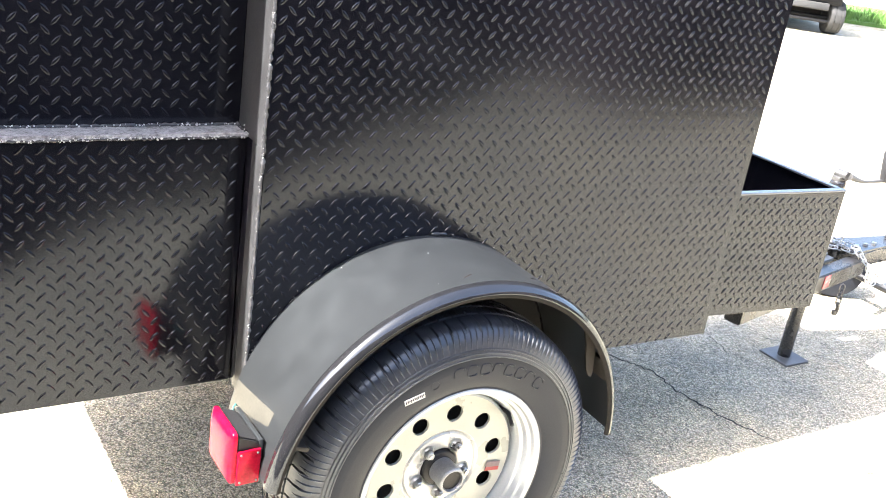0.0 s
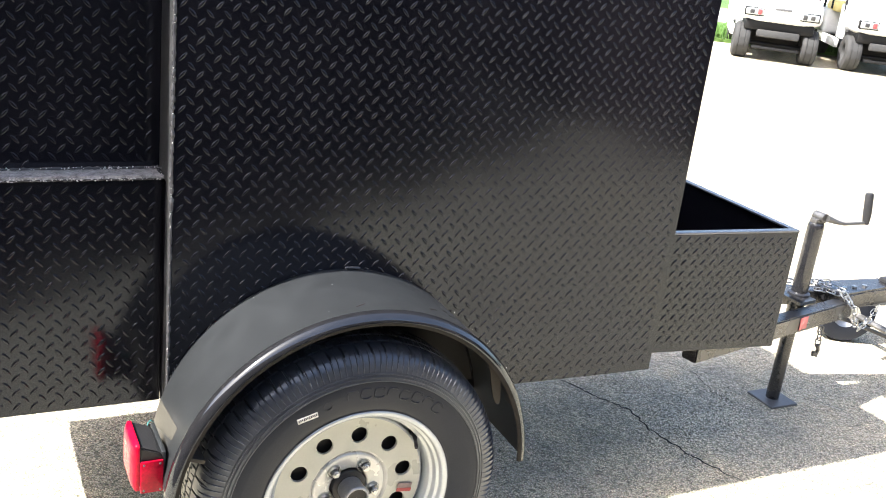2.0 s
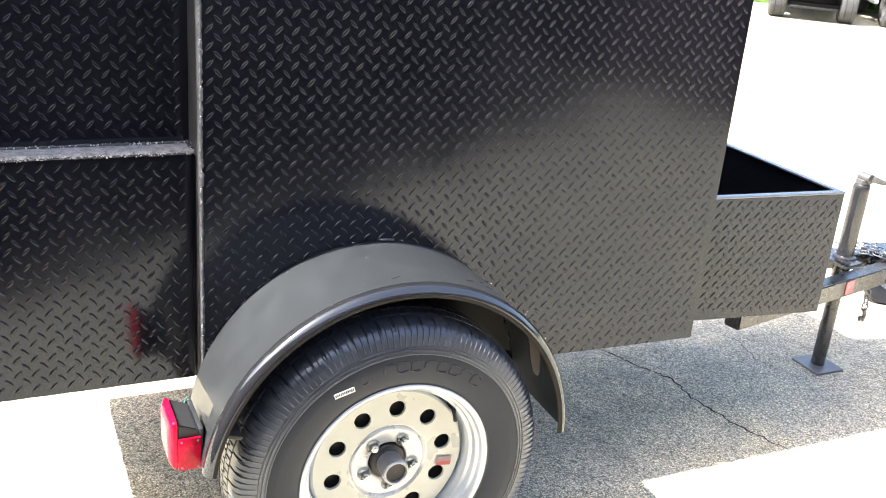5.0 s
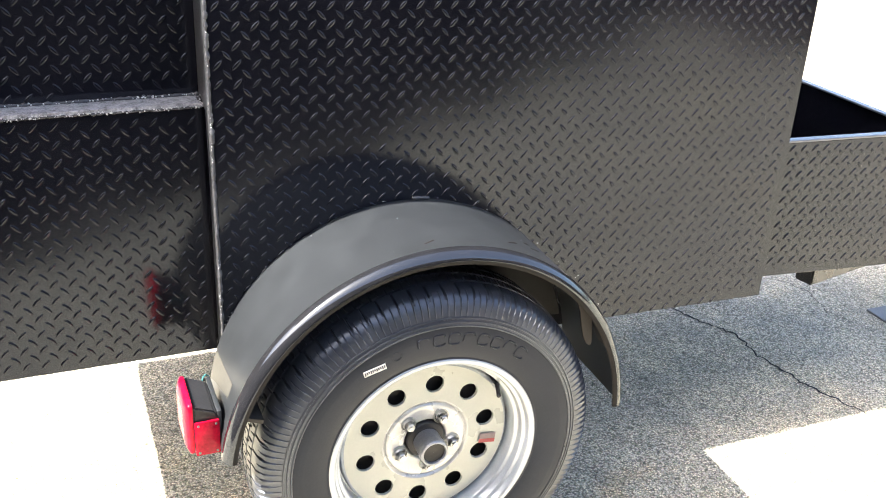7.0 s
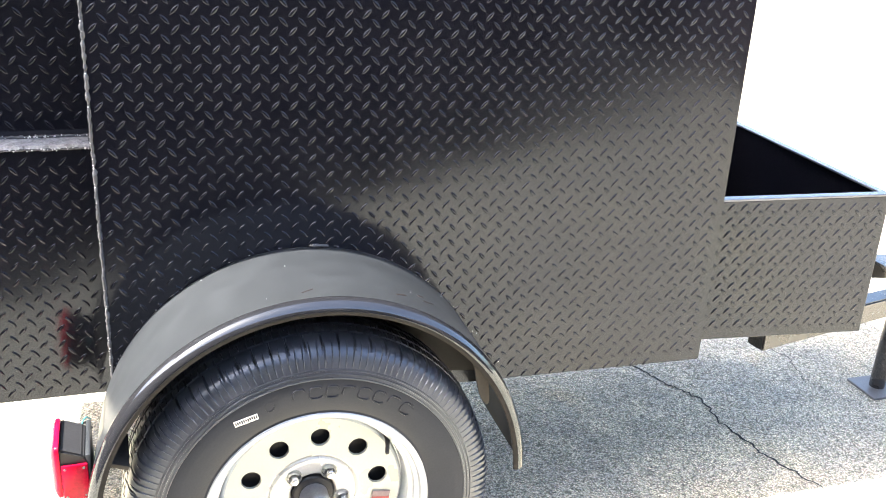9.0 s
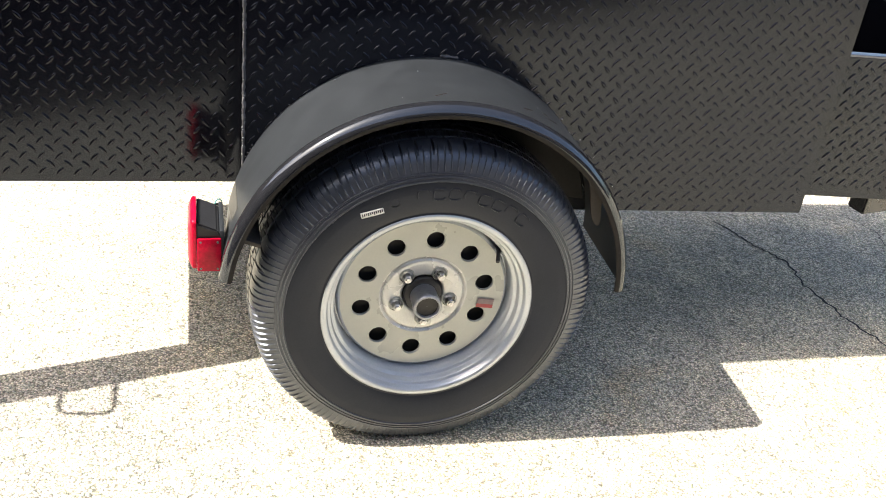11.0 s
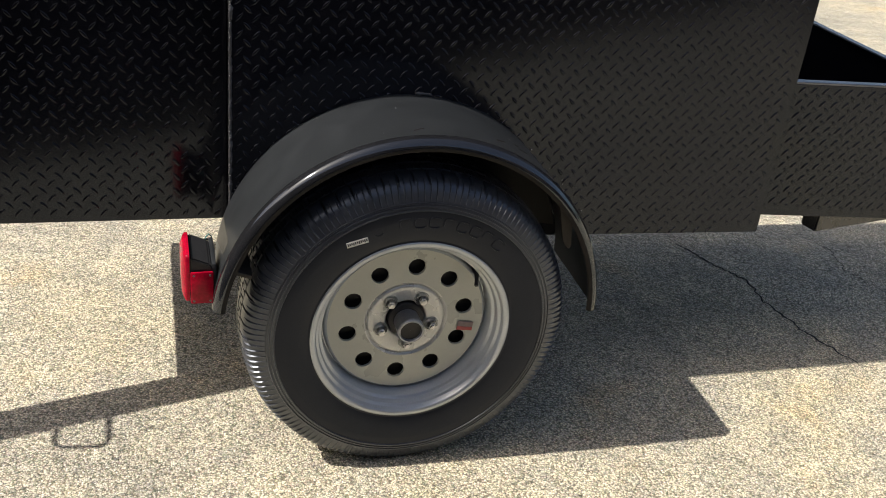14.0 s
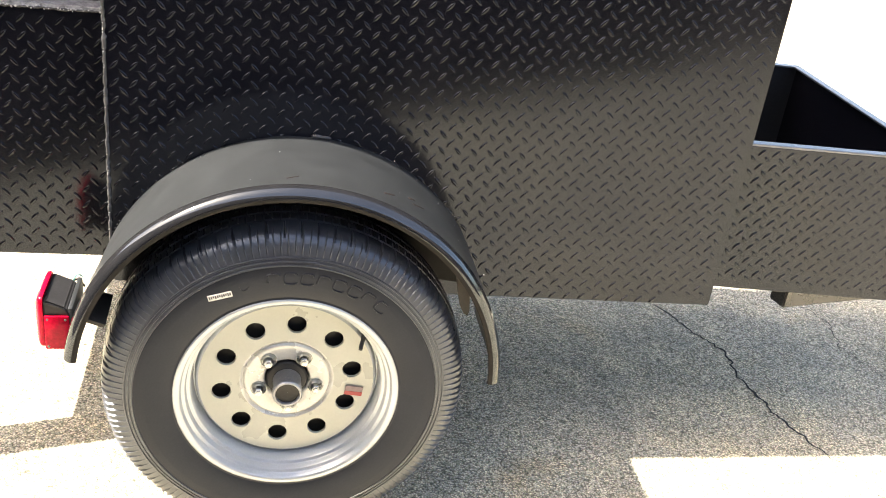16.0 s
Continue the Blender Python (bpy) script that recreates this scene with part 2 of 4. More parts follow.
def box(bm, lo, hi, bevel=0.0, m=None, segments=2):
    r = bmesh.ops.create_cube(bm, size=1.0)
    lo, hi = Vector(lo), Vector(hi)
    mid, size = (lo + hi) / 2, hi - lo
    for v in r["verts"]:
        v.co = Vector((v.co.x * size.x, v.co.y * size.y, v.co.z * size.z)) + mid
    verts = r["verts"]
    if bevel:
        edges = list({e for v in verts for e in v.link_edges})
        out = bmesh.ops.bevel(bm, geom=edges, offset=bevel, segments=segments, profile=0.5, affect="EDGES")
        verts = list({v for f in out["faces"] for v in f.verts} | {v for v in verts if v.is_valid})
    if m is not None:
        bmesh.ops.transform(bm, matrix=m, verts=verts)
    return bm


def tube(bm, pts, r, n=12, caps=True, radii=None):
    """A round bar along the points."""
    pts = [Vector(p) for p in pts]
    rings, up = [], None
    for i, p in enumerate(pts):
        d = (pts[min(i + 1, len(pts) - 1)] - pts[max(i - 1, 0)]).normalized()
        if up is None:
            up = Vector((0, 0, 1)) if abs(d.z) < 0.9 else Vector((1, 0, 0))
        a = (up - up.dot(d) * d).normalized()
        b = d.cross(a)
        up = a
        rr = radii[i] if radii else r
        rings.append([bm.verts.new(p + rr * (math.cos(2 * math.pi * k / n) * a + math.sin(2 * math.pi * k / n) * b)) for k in range(n)])
    for s, t in zip(rings, rings[1:]):
        for k in range(n):
            bm.faces.new((s[k], s[(k + 1) % n], t[(k + 1) % n], t[k]))
    if caps:
        bm.faces.new(rings[0])
        bm.faces.new(rings[-1])
    return bm


def lathe(bm, profile, centre, n=64, axis="y", shape=None, closed=False):
    """Turns a profile of (radius, along) round the axis through centre. shape(r, along, angle, index) may alter the radius."""
    rings = []
    for j, (r, y) in enumerate(profile):
        ring = []
        for k in range(n):
            a = 2 * math.pi * k / n
            q = shape(r, y, a, k, j) if shape else r
            c, s = q * math.cos(a), q * math.sin(a)
            v = (c, y, s) if axis == "y" else ((c, s, y) if axis == "z" else (y, c, s))
            ring.append(bm.verts.new(Vector(v) + Vector(centre)))
        rings.append(ring)
    pairs = list(zip(rings, rings[1:])) + ([(rings[-1], rings[0])] if closed else [])
    for s, t in pairs:
        for k in range(n):
            bm.faces.new((s[k], s[(k + 1) % n], t[(k + 1) % n], t[k]))
    return rings


def prism(bm, outline, way):
    """A slab from a flat outline, pushed along way."""
    a = [bm.verts.new(p) for p in outline]
    b = [bm.verts.new(Vector(p) + Vector(way)) for p in outline]
    bm.faces.new(a)
    bm.faces.new(b)
    for k in range(len(a)):
        bm.faces.new((a[k], a[(k + 1) % len(a)], b[(k + 1) % len(a)], b[k]))
    return bm


def link(bm, centre, m, length, width, r):
    """One oval chain link."""
    pts, n = [], 14
    for k in range(n):
        a = 2 * math.pi * k / n
        x = (width - r) * math.cos(a) / 2
        z = (width - r) * math.sin(a) / 2 + (1 if math.sin(a) > 0 else -1) * (length - width) / 2
        pts.append(Vector(centre) + m @ Vector((x, 0, z)))
    rings = []
    for i, p in enumerate(pts):
        d = (pts[(i + 1) % n] - pts[i - 1]).normalized()
        side = (m @ Vector((0, 1, 0))).normalized()
        b = d.cross(side)
        rings.append([bm.verts.new(p + r / 2 * (math.cos(2 * math.pi * k / 6) * side + math.sin(2 * math.pi * k / 6) * b)) for k in range(6)])
    for i in range(n):
        s, t = rings[i], rings[(i + 1) % n]
        for k in range(6):
            bm.faces.new((s[k], s[(k + 1) % 6], t[(k + 1) % 6], t[k]))


def chain(bm, pts, step=0.022, r=0.0046):
    """Links along a hanging line, each turned a quarter from the last."""
    pts = [Vector(p) for p in pts]
    run, k = 0.0, 0
    for a, b in zip(pts, pts[1:]):
        d = b - a
        while run < d.length:
            q = d.to_track_quat("Z", "Y").to_matrix() @ Euler((0, 0, (k % 2) * math.pi / 2 + 0.3)).to_matrix()
            link(bm, a + d.normalized() * run, q, 0.036, 0.024, r)
            run += step
            k += 1
        run -= d.length


PITCH = 0.0336


def treads(name, parent, face, lo, hi, phase=(0.0, 0.0), skip=None, lean=0.025):
    """Raised lozenge lugs of tread plate on an upright face that looks along -y (axis x, z) or +x (axis y, z)."""
    axis, where, out = face
    n = 10
    ring = []
    for k in range(n):
        a = 2 * math.pi * k / n
        ring.append((0.0114 * math.cos(a), 0.0041 * math.sin(a) * (1 - 0.25 * abs(math.cos(a)))))
    ring = np.array(ring)
    proto = [np.c_[ring, np.zeros(n)], np.c_[ring * (0.97, 0.91), np.full(n, 0.0009)], np.c_[ring * (0.86, 0.62), np.full(n, 0.0014)], np.c_[ring * (0.60, 0.24), np.full(n, 0.0016)]]
    proto = np.concatenate(proto)
    faces = []
    for q in range(3):
        for k in range(n):
            faces.append((q * n + k, q * n + (k + 1) % n, (q + 1) * n + (k + 1) % n, (q + 1) * n + k))
    faces.append(tuple(range(3 * n, 4 * n)))
    vs, fs = [], []
    rows = int((hi[1] - lo[1]) / PITCH) + 4
    cols = int((hi[0] - lo[0]) / PITCH) + 2
    for kind, tilt in ((0, radians(48)), (1, radians(-48))):
        c, s = math.cos(tilt), math.sin(tilt)
        for i in range(cols):
            for j in range(rows):
                u = lo[0] + phase[0] + (i + 0.5 * kind) * PITCH
                w = lo[1] + phase[1] + (j + 0.5 * kind) * PITCH - lean * (u + 0.158)
                if not (lo[0] + 0.010 < u < hi[0] - 0.010 and lo[1] + 0.011 < w < hi[1] - 0.011) or (skip and skip(u, w)):
                    continue
                k = 1.0 + random.uniform(-0.05, 0.05)
                p = proto * (k, k, random.uniform(1.4, 1.75))
                uu, ww = u + c * p[:, 0] - s * p[:, 1], w + s * p[:, 0] + c * p[:, 1]
                dd = where + out * (p[:, 2] - 0.0002)
                b = len(vs) * 4 * n
                vs.append(np.c_[uu, dd, ww] if axis == "x" else np.c_[dd, uu, ww])
                fs += [tuple(b + q for q in f) for f in faces]
    me = bpy.data.meshes.new(name)
    me.from_pydata(np.concatenate(vs).tolist(), [], fs)
    me.materials.append(BLACK)
    me.materials.append(RIMGLOSS)
    me.polygons.foreach_set("material_index", np.tile(np.r_[np.ones(n, int), np.zeros(2 * n + 1, int)], len(vs)))
    me.shade_smooth()
    ob = new(name, me)
    ob.parent = parent
    return tagged(ob, "raised lozenge pattern of the tread plate", kind="stuff")


def weld(name, parent, a, b, r=0.003):
    bm = bmesh.new()
    a, b = Vector(a), Vector(b)
    n = max(8, int((b - a).length / 0.005))
    pts, radii = [], []
    for k in range(n + 1):
        pts.append(a.lerp(b, k / n) + Vector([random.gauss(0, 0.0005) for _ in range(3)]))
        radii.append(r * random.uniform(0.55, 1.35))
    tube(bm, pts, r, 7, radii=radii)
    return part(name, bm, WELD, parent, "rough painted weld bead", angle=60)


# ---- ground ----
bm = bmesh.new()
xs = [-400, -60, -12, -3, 0, 3, 12, 60, 400]
grid = [[bm.verts.new((x, y, 0)) for x in xs] for y in xs]
for r0, r1 in zip(grid, grid[1:]):
    for k in range(len(xs) - 1):
        bm.faces.new((r0[k], r0[k + 1], r1[k + 1], r1[k]))
tagged(part("ground", bm, ASPHALT, smooth=False), "worn sandy asphalt lot with exposed aggregate", "ground", kind="structure")


def crack(name, pts, width):
    """A jagged crack as a flat dark strip, its rims crumbled unevenly."""
    bm = bmesh.new()
    line = []
    for a, b in zip(pts, pts[1:]):
        a, b = Vector(a), Vector(b)
        n = max(4, int((b - a).length / 0.012))
        line += [a.lerp(b, k / n) for k in range(n)]
    left, right = [], []
    for k, p in enumerate(line):
        q = line[min(k + 1, len(line) - 1)] - line[max(k - 1, 0)]
        side = Vector((-q.y, q.x)).normalized()
        jag = noise.noise((p.x * 25, p.y * 25, 0)) * 0.014 + noise.noise((p.x * 90, p.y * 90, 4)) * 0.010
        w = width * (0.55 + 0.9 * abs(noise.noise((p.x * 40, p.y * 40, 9))))
        taper = min(1.0, k / 6, (len(line) - 1 - k) / 10)
        c = p + side * jag
        left.append(bm.verts.new((*(c + side * w * taper), 0.0015)))
        right.append(bm.verts.new((*(c - side * w * taper), 0.0015)))
    for k in range(len(line) - 1):
        bm.faces.new((left[k], left[k + 1], right[k + 1], right[k]))
    return tagged(part(name, bm, CRACKDARK, smooth=False), "dark jagged crack across the asphalt", "crack", kind="structure")


crack("pavement_crack", [(1.16, 0.72), (1.225, 0.54), (1.285, 0.43), (1.275, 0.31), (1.295, 0.15), (1.343, 0.01), (1.385, -0.07), (1.405, -0.115)], 0.0042)
crack("pavement_crack", [(1.40, -0.11), (1.41, -0.19), (1.486, -0.252), (1.57, -0.29), (1.68, -0.37)], 0.0016)
crack("pavement_crack", [(1.66, 0.74), (1.71, 0.60), (1.68, 0.46), (1.71, 0.33)], 0.002)

# ---- the trailer ----
trailer = thing("cargo_trailer", (0, 0, 0), "black tread-plate utility trailer parked on its nose jack", "trailer")
REAR, NOSE, WIDE, TOP = -0.83, 0.957, 0.82, 1.43
UP_Y, LOW_Y = 0.120, 0.079

bm = bmesh.new()
prism(bm, [(-0.34, 0.0, 0.43), (NOSE, 0.0, 0.404), (NOSE, 0.0, TOP), (-0.34, 0.0, TOP)], (0, 0.05, 0))
bmesh.ops.bevel(bm, geom=bm.edges[:], offset=0.0025, segments=2, affect="EDGES")
side = part("side_wall", bm, BLACK, trailer, "black tread-plate side wall")
treads("tread_pattern", trailer, ("x", 0.0, -1), (-0.34, 0.404), (NOSE, TOP), (0.0140, 0.0024), lambda u, w: w < 0.432 - 0.02 * (u + 0.34) or math.hypot(u - 0.02, w - 0.366) < 0.391)
bm = box(bmesh.new(), (REAR, UP_Y, 0.956), (-0.342, UP_Y + 0.03, TOP), 0.002)
part("rear_upper_panel", bm, BLACK, trailer)
treads("tread_pattern", trailer, ("x", UP_Y, -1), (REAR, 0.964), (-0.342, TOP), (0.0282, 0.0003))
bm = box(bmesh.new(), (REAR, LOW_Y, 0.444), (-0.342, LOW_Y + 0.03, 0.9550), 0.002)
part("rear_lower_panel", bm, BLACK, trailer)
treads("tread_pattern", trailer, ("x", LOW_Y, -1), (REAR, 0.444), (-0.342, 0.954), (0.0292, 0.0099))
bm = box(bmesh.new(), (REAR, 0.070, 0.9555), (-0.343, UP_Y - 0.002, 0.9645), 0.0015)
part("ledge", bm, LEDGE, trailer, "shiny painted ledge between the rear panels")
bm = box(bmesh.new(), (-0.343, 0.0, 0.44), (-0.3405, 0.050, 0.9555), 0.0008)
box(bm, (-0.343, 0.0, 0.956), (-0.3405, UP_Y, TOP), 0.0008)
part("post", bm, POST, trailer, "painted angle-iron post")
bm = box(bmesh.new(), (-0.3422, 0.0505, 0.44), (-0.3405, LOW_Y, 0.955), 0.0004)
part("post_return", bm, BLACK, trailer)
weld("weld_bead", trailer, (-0.342, 0.0, 0.46), (-0.342, 0.0, TOP), 0.0036)
weld("weld_bead", trailer, (REAR, 0.071, 0.956), (-0.345, 0.071, 0.956), 0.0024)
weld("weld_bead", trailer, (REAR, UP_Y - 0.002, 0.966), (-0.345, UP_Y - 0.002, 0.966), 0.0035)
weld("weld_bead", trailer, (-0.346, 0.071, 0.962), (-0.346, UP_Y, 0.965), 0.0045)

bm = box(bmesh.new(), (REAR, WIDE - 0.03, 0.45), (NOSE, WIDE, TOP), 0.002)
part("far_wall", bm, BLACK, trailer)
bm = box(bmesh.new(), (NOSE - 0.03, 0.052, 0.42), (NOSE - 0.001, WIDE - 0.032, TOP), 0.002)
part("nose_wall", bm, BLACK, trailer)
bm = box(bmesh.new(), (REAR + 0.001, UP_Y + 0.032, 0.47), (REAR + 0.03, WIDE - 0.032, TOP), 0.002)
part("tail_wall", bm, BLACK, trailer)
bm = box(bmesh.new(), (REAR, LOW_Y + 0.032, 0.446), (NOSE - 0.032, WIDE - 0.032, 0.468), 0.001)
part("floor_deck", bm, INSIDE, trailer)
# unseen hood added to the roof past the tail, shading ledge and post
bm = box(bmesh.new(), (REAR - 0.42, 0.045, TOP + 0.002), (-0.3425, WIDE, TOP + 0.03), 0.004)
box(bm, (-0.342, 0.0, TOP + 0.002), (NOSE, WIDE, TOP + 0.03), 0.004)
part("roof", bm, BLACK, trailer)
bm = box(bmesh.new(), (-0.2, 0.06, 0.425), (NOSE - 0.05, 0.11, 0.448), 0.003)
part("frame_rail", bm, FRAME, trailer)
bm = box(bmesh.new(), (-0.2, WIDE - 0.11, 0.425), (NOSE - 0.05, WIDE - 0.06, 0.448), 0.003)
part("frame_rail", bm, FRAME, trailer)

# unseen open rear gate, swung out, shaped from its shadow beyond the tail
bm = bmesh.new()
a, b = Vector((-0.84, 0.128)), Vector((-1.75, -0.086))
n = Vector((-(b - a).y, (b - a).x)).normalized() * 0.006
prism(bm, [(*(a + n), 0.46), (*(b + n), 0.46), (*(b - n), 0.46), (*(a - n), 0.46)], (0, 0, 0.42))
gate = part("rear_gate", bm, BLACK, trailer, "open rear gate", smooth=False)
bm = bmesh.new()
tube(bm, [(-1.340, 0.02, 0.875), (-1.336, -0.072, 0.875), (-1.343, -0.088, 0.875), (-1.360, -0.095, 0.875), (-1.428, -0.088, 0.875), (-1.444, -0.081, 0.875), (-1.449, -0.066, 0.875), (-1.447, -0.01, 0.875)], 0.006, 8)
part("gate_handle", bm, FRAME, gate)

# weld spatter as bare steel specks, added for its white glints
def spatter(parent, spots, lo, hi):
    bm = bmesh.new()
    for p in spots:
        bmesh.ops.create_icosphere(bm, subdivisions=1, radius=random.uniform(lo, hi), matrix=Matrix.Translation(p))
    ob = part("weld_spatter", bm, STEEL, parent, "weld spatter as bright steel specks, for its white glints", angle=80)
    return tagged(ob, kind="stuff")


spatter(trailer, [(-0.343 + random.gauss(0, 0.0008), -0.001 + random.gauss(0, 0.0012), z) for z in [random.uniform(0.5, 1.40) for _ in range(60)] + [random.gauss(0.93, 0.03) for _ in range(25)] + [random.gauss(0.62, 0.05) for _ in range(35)]], 0.0007, 0.0018)
spatter(trailer, [(random.uniform(REAR, -0.35), 0.0695 + random.gauss(0, 0.001), 0.957 + random.gauss(0, 0.002)) for _ in range(170)], 0.0007, 0.0019)
spatter(trailer, [(random.uniform(REAR, -0.35), UP_Y - 0.004 + random.gauss(0, 0.001), 0.967 + random.gauss(0, 0.001)) for _ in range(130)], 0.0007, 0.0020)
spatter(trailer, [(-0.346 + random.gauss(0, 0.002), random.uniform(0.065, UP_Y), 0.963 + random.gauss(0, 0.004)) for _ in range(25)], 0.0008, 0.002)

# plain sheet added over the tread plate to keep the wheel's arch dark
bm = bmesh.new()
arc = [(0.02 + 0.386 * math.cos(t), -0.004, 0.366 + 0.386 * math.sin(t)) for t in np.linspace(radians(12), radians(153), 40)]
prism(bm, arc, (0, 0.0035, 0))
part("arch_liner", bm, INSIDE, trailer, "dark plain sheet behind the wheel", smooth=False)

# fender
CX, CZ, RF, FALL = 0.008, 0.362, 0.407, 0.011


def fender_mesh():
    sec = [(-0.001, 0.0), (-0.12, 0.0), (-0.232, 0.0), (-0.238, 0.0014), (-0.244, 0.0019), (-0.251, 0.0007), (-0.258, -0.0030), (-0.2635, -0.0090), (-0.2655, -0.0155), (-0.2645, -0.0210), (-0.261, -0.0245),
           (-0.259, -0.0232), (-0.2615, -0.0200), (-0.2625, -0.0155), (-0.2608, -0.0100), (-0.256, -0.0052), (-0.250, -0.0022), (-0.244, -0.0011), (-0.232, -0.003), (-0.12, -0.003), (-0.001, -0.003)]
    bm = bmesh.new()
    rings, n = [], 96
    for k in range(n + 1):
        a = radians(1.5 + (172.5 - 1.5) * k / n)
        trim = 1.0
        ring = []
        for y, dr in sec:
            r = RF + dr - FALL * (1 + y / 0.26)
            shift = -0.013 * (y / -0.28) + 0.012
            ring.append(bm.verts.new((CX + shift + r * math.cos(a), y * trim, CZ + 0.004 * (1 + y / 0.14) + r * math.sin(a))))
        rings.append(ring)
    m = len(sec)
    for s, t in zip(rings, rings[1:]):
        for k in range(m):
            bm.faces.new((s[k], s[(k + 1) % m], t[(k + 1) % m], t[k]))
    bm.faces.new(rings[0])
    bm.faces.new(rings[-1])
    for f in bm.faces:
        c = f.calc_center_median()
        low = math.hypot(c.x - CX, c.z - CZ) < RF - 0.0165
        f.material_index = (2 if low else 1) if c.y < -0.2385 else 0
    return bm


fender = part("fender", fender_mesh(), SATIN, trailer, "matt black steel fender with a glossy rolled edge", angle=50)
fender.data.materials.append(LIP)
fender.data.materials.append(UNDER)
bm = bmesh.new()
for k in range(14):
    a = radians(82.5 + k * 0.35)
    bmesh.ops.create_icosphere(bm, subdivisions=1, radius=random.uniform(0.003, 0.0055), matrix=Matrix.Translation((CX + 0.012 + (RF + 0.001 - FALL) * math.cos(a), -0.003, CZ + 0.006 + (RF + 0.001 - FALL) * math.sin(a))))
part("weld_tack", bm, WELD, fender, angle=80)
for a0, n0 in ((150, 4),):
    bm = bmesh.new()
    for k in range(n0):
        a = radians(a0 + k * 1.3)
        bmesh.ops.create_icosphere(bm, subdivisions=1, radius=random.uniform(0.0015, 0.003), matrix=Matrix.Translation((CX + 0.012 + (RF + 0.001 - FALL) * math.cos(a), -0.002, CZ + 0.006 + (RF + 0.001 - FALL) * math.sin(a))))
    part("weld_tack", bm, WELD, fender, angle=80)
spots = []
for _ in range(34):
    a, y = radians(random.uniform(30, 160)), -0.001 if random.random() < 0.6 else random.uniform(-0.22, 0)
    spots.append((CX + 0.012 + (RF + 0.0008 - FALL * (1 + y / 0.26)) * math.cos(a), y, CZ + 0.006 + (RF + 0.0008 - FALL * (1 + y / 0.26)) * math.sin(a)))
spatter(fender, spots, 0.0006, 0.0015)
# dark scuffs through the paint
for ang, y, w, l in ((66.5, -0.185, 0.0022, 0.013), (59.0, -0.150, 0.0028, 0.008), (57.0, -0.165, 0.002, 0.016), (92.0, -0.205, 0.0012, 0.012)):
    a = radians(ang)
    r = RF - FALL * (1 + y / 0.26)
    m = Matrix.Translation((CX + 0.012 + r * math.cos(a) - 0.013 * (y / -0.28), y, CZ + 0.004 * (1 + y / 0.14) + r * math.sin(a))) @ Matrix.Rotation(radians(90) - a, 4, "Y") @ Matrix.Rotation(radians(25), 4, "Z")
    part("scuff", box(bmesh.new(), (-l, -w, -0.0004), (l, w, 0.0004), 0.0003, m), RUST, fender, "small dark scuff")
# braces inside the fender
for ang, w in ((24, 0.03), (160, 0.03)):
    bm = bmesh.new()
    a = radians(ang)
    r0 = RF - 0.012
    m = Matrix.Translation((CX + r0 * math.cos(a), 0, CZ + r0 * math.sin(a))) @ Matrix.Rotation(-a, 4, "Y")
    box(bm, (-0.004, -0.255, -w), (0.004, -0.200, w), 0.001, m)
    if ang > 90:
        box(bm, (-0.045, -0.255, -0.004), (-0.002, -0.15, 0.004), 0.001, m)
    part("fender_brace", bm, GUSSET, fender, "dull tan brace")
bm = bmesh.new()
prism(bm, [(x, -0.236, z) for x, z in ((0.292, 0.628), (0.306, 0.590), (0.313, 0.556), (0.320, 0.530), (0.329, 0.513), (0.337, 0.508), (0.340, 0.516), (0.338, 0.538), (0.335, 0.562), (0.331, 0.592))], (0, 0.006, 0))
part("fender_gusset", bm, GUSSET, fender, "dull tan gusset plate")

# lit patch on the fender's rear end, above the tail light, as a pale sheet
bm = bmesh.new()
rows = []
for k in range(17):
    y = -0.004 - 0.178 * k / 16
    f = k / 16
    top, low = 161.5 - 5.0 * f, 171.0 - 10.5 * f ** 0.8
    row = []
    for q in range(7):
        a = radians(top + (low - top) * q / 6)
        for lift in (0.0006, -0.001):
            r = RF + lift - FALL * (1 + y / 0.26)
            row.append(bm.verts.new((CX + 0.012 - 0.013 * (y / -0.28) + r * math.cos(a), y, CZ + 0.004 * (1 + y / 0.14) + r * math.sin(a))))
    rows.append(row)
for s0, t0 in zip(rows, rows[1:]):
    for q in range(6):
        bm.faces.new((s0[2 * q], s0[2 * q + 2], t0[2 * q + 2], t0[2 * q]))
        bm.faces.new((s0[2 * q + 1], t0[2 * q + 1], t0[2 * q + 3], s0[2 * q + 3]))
part("dust_patch", bm, LITPATCH, fender, "pale thin sheet standing in for a lit patch of fender")

# wheel
WX, WZ = 0.006, 0.337


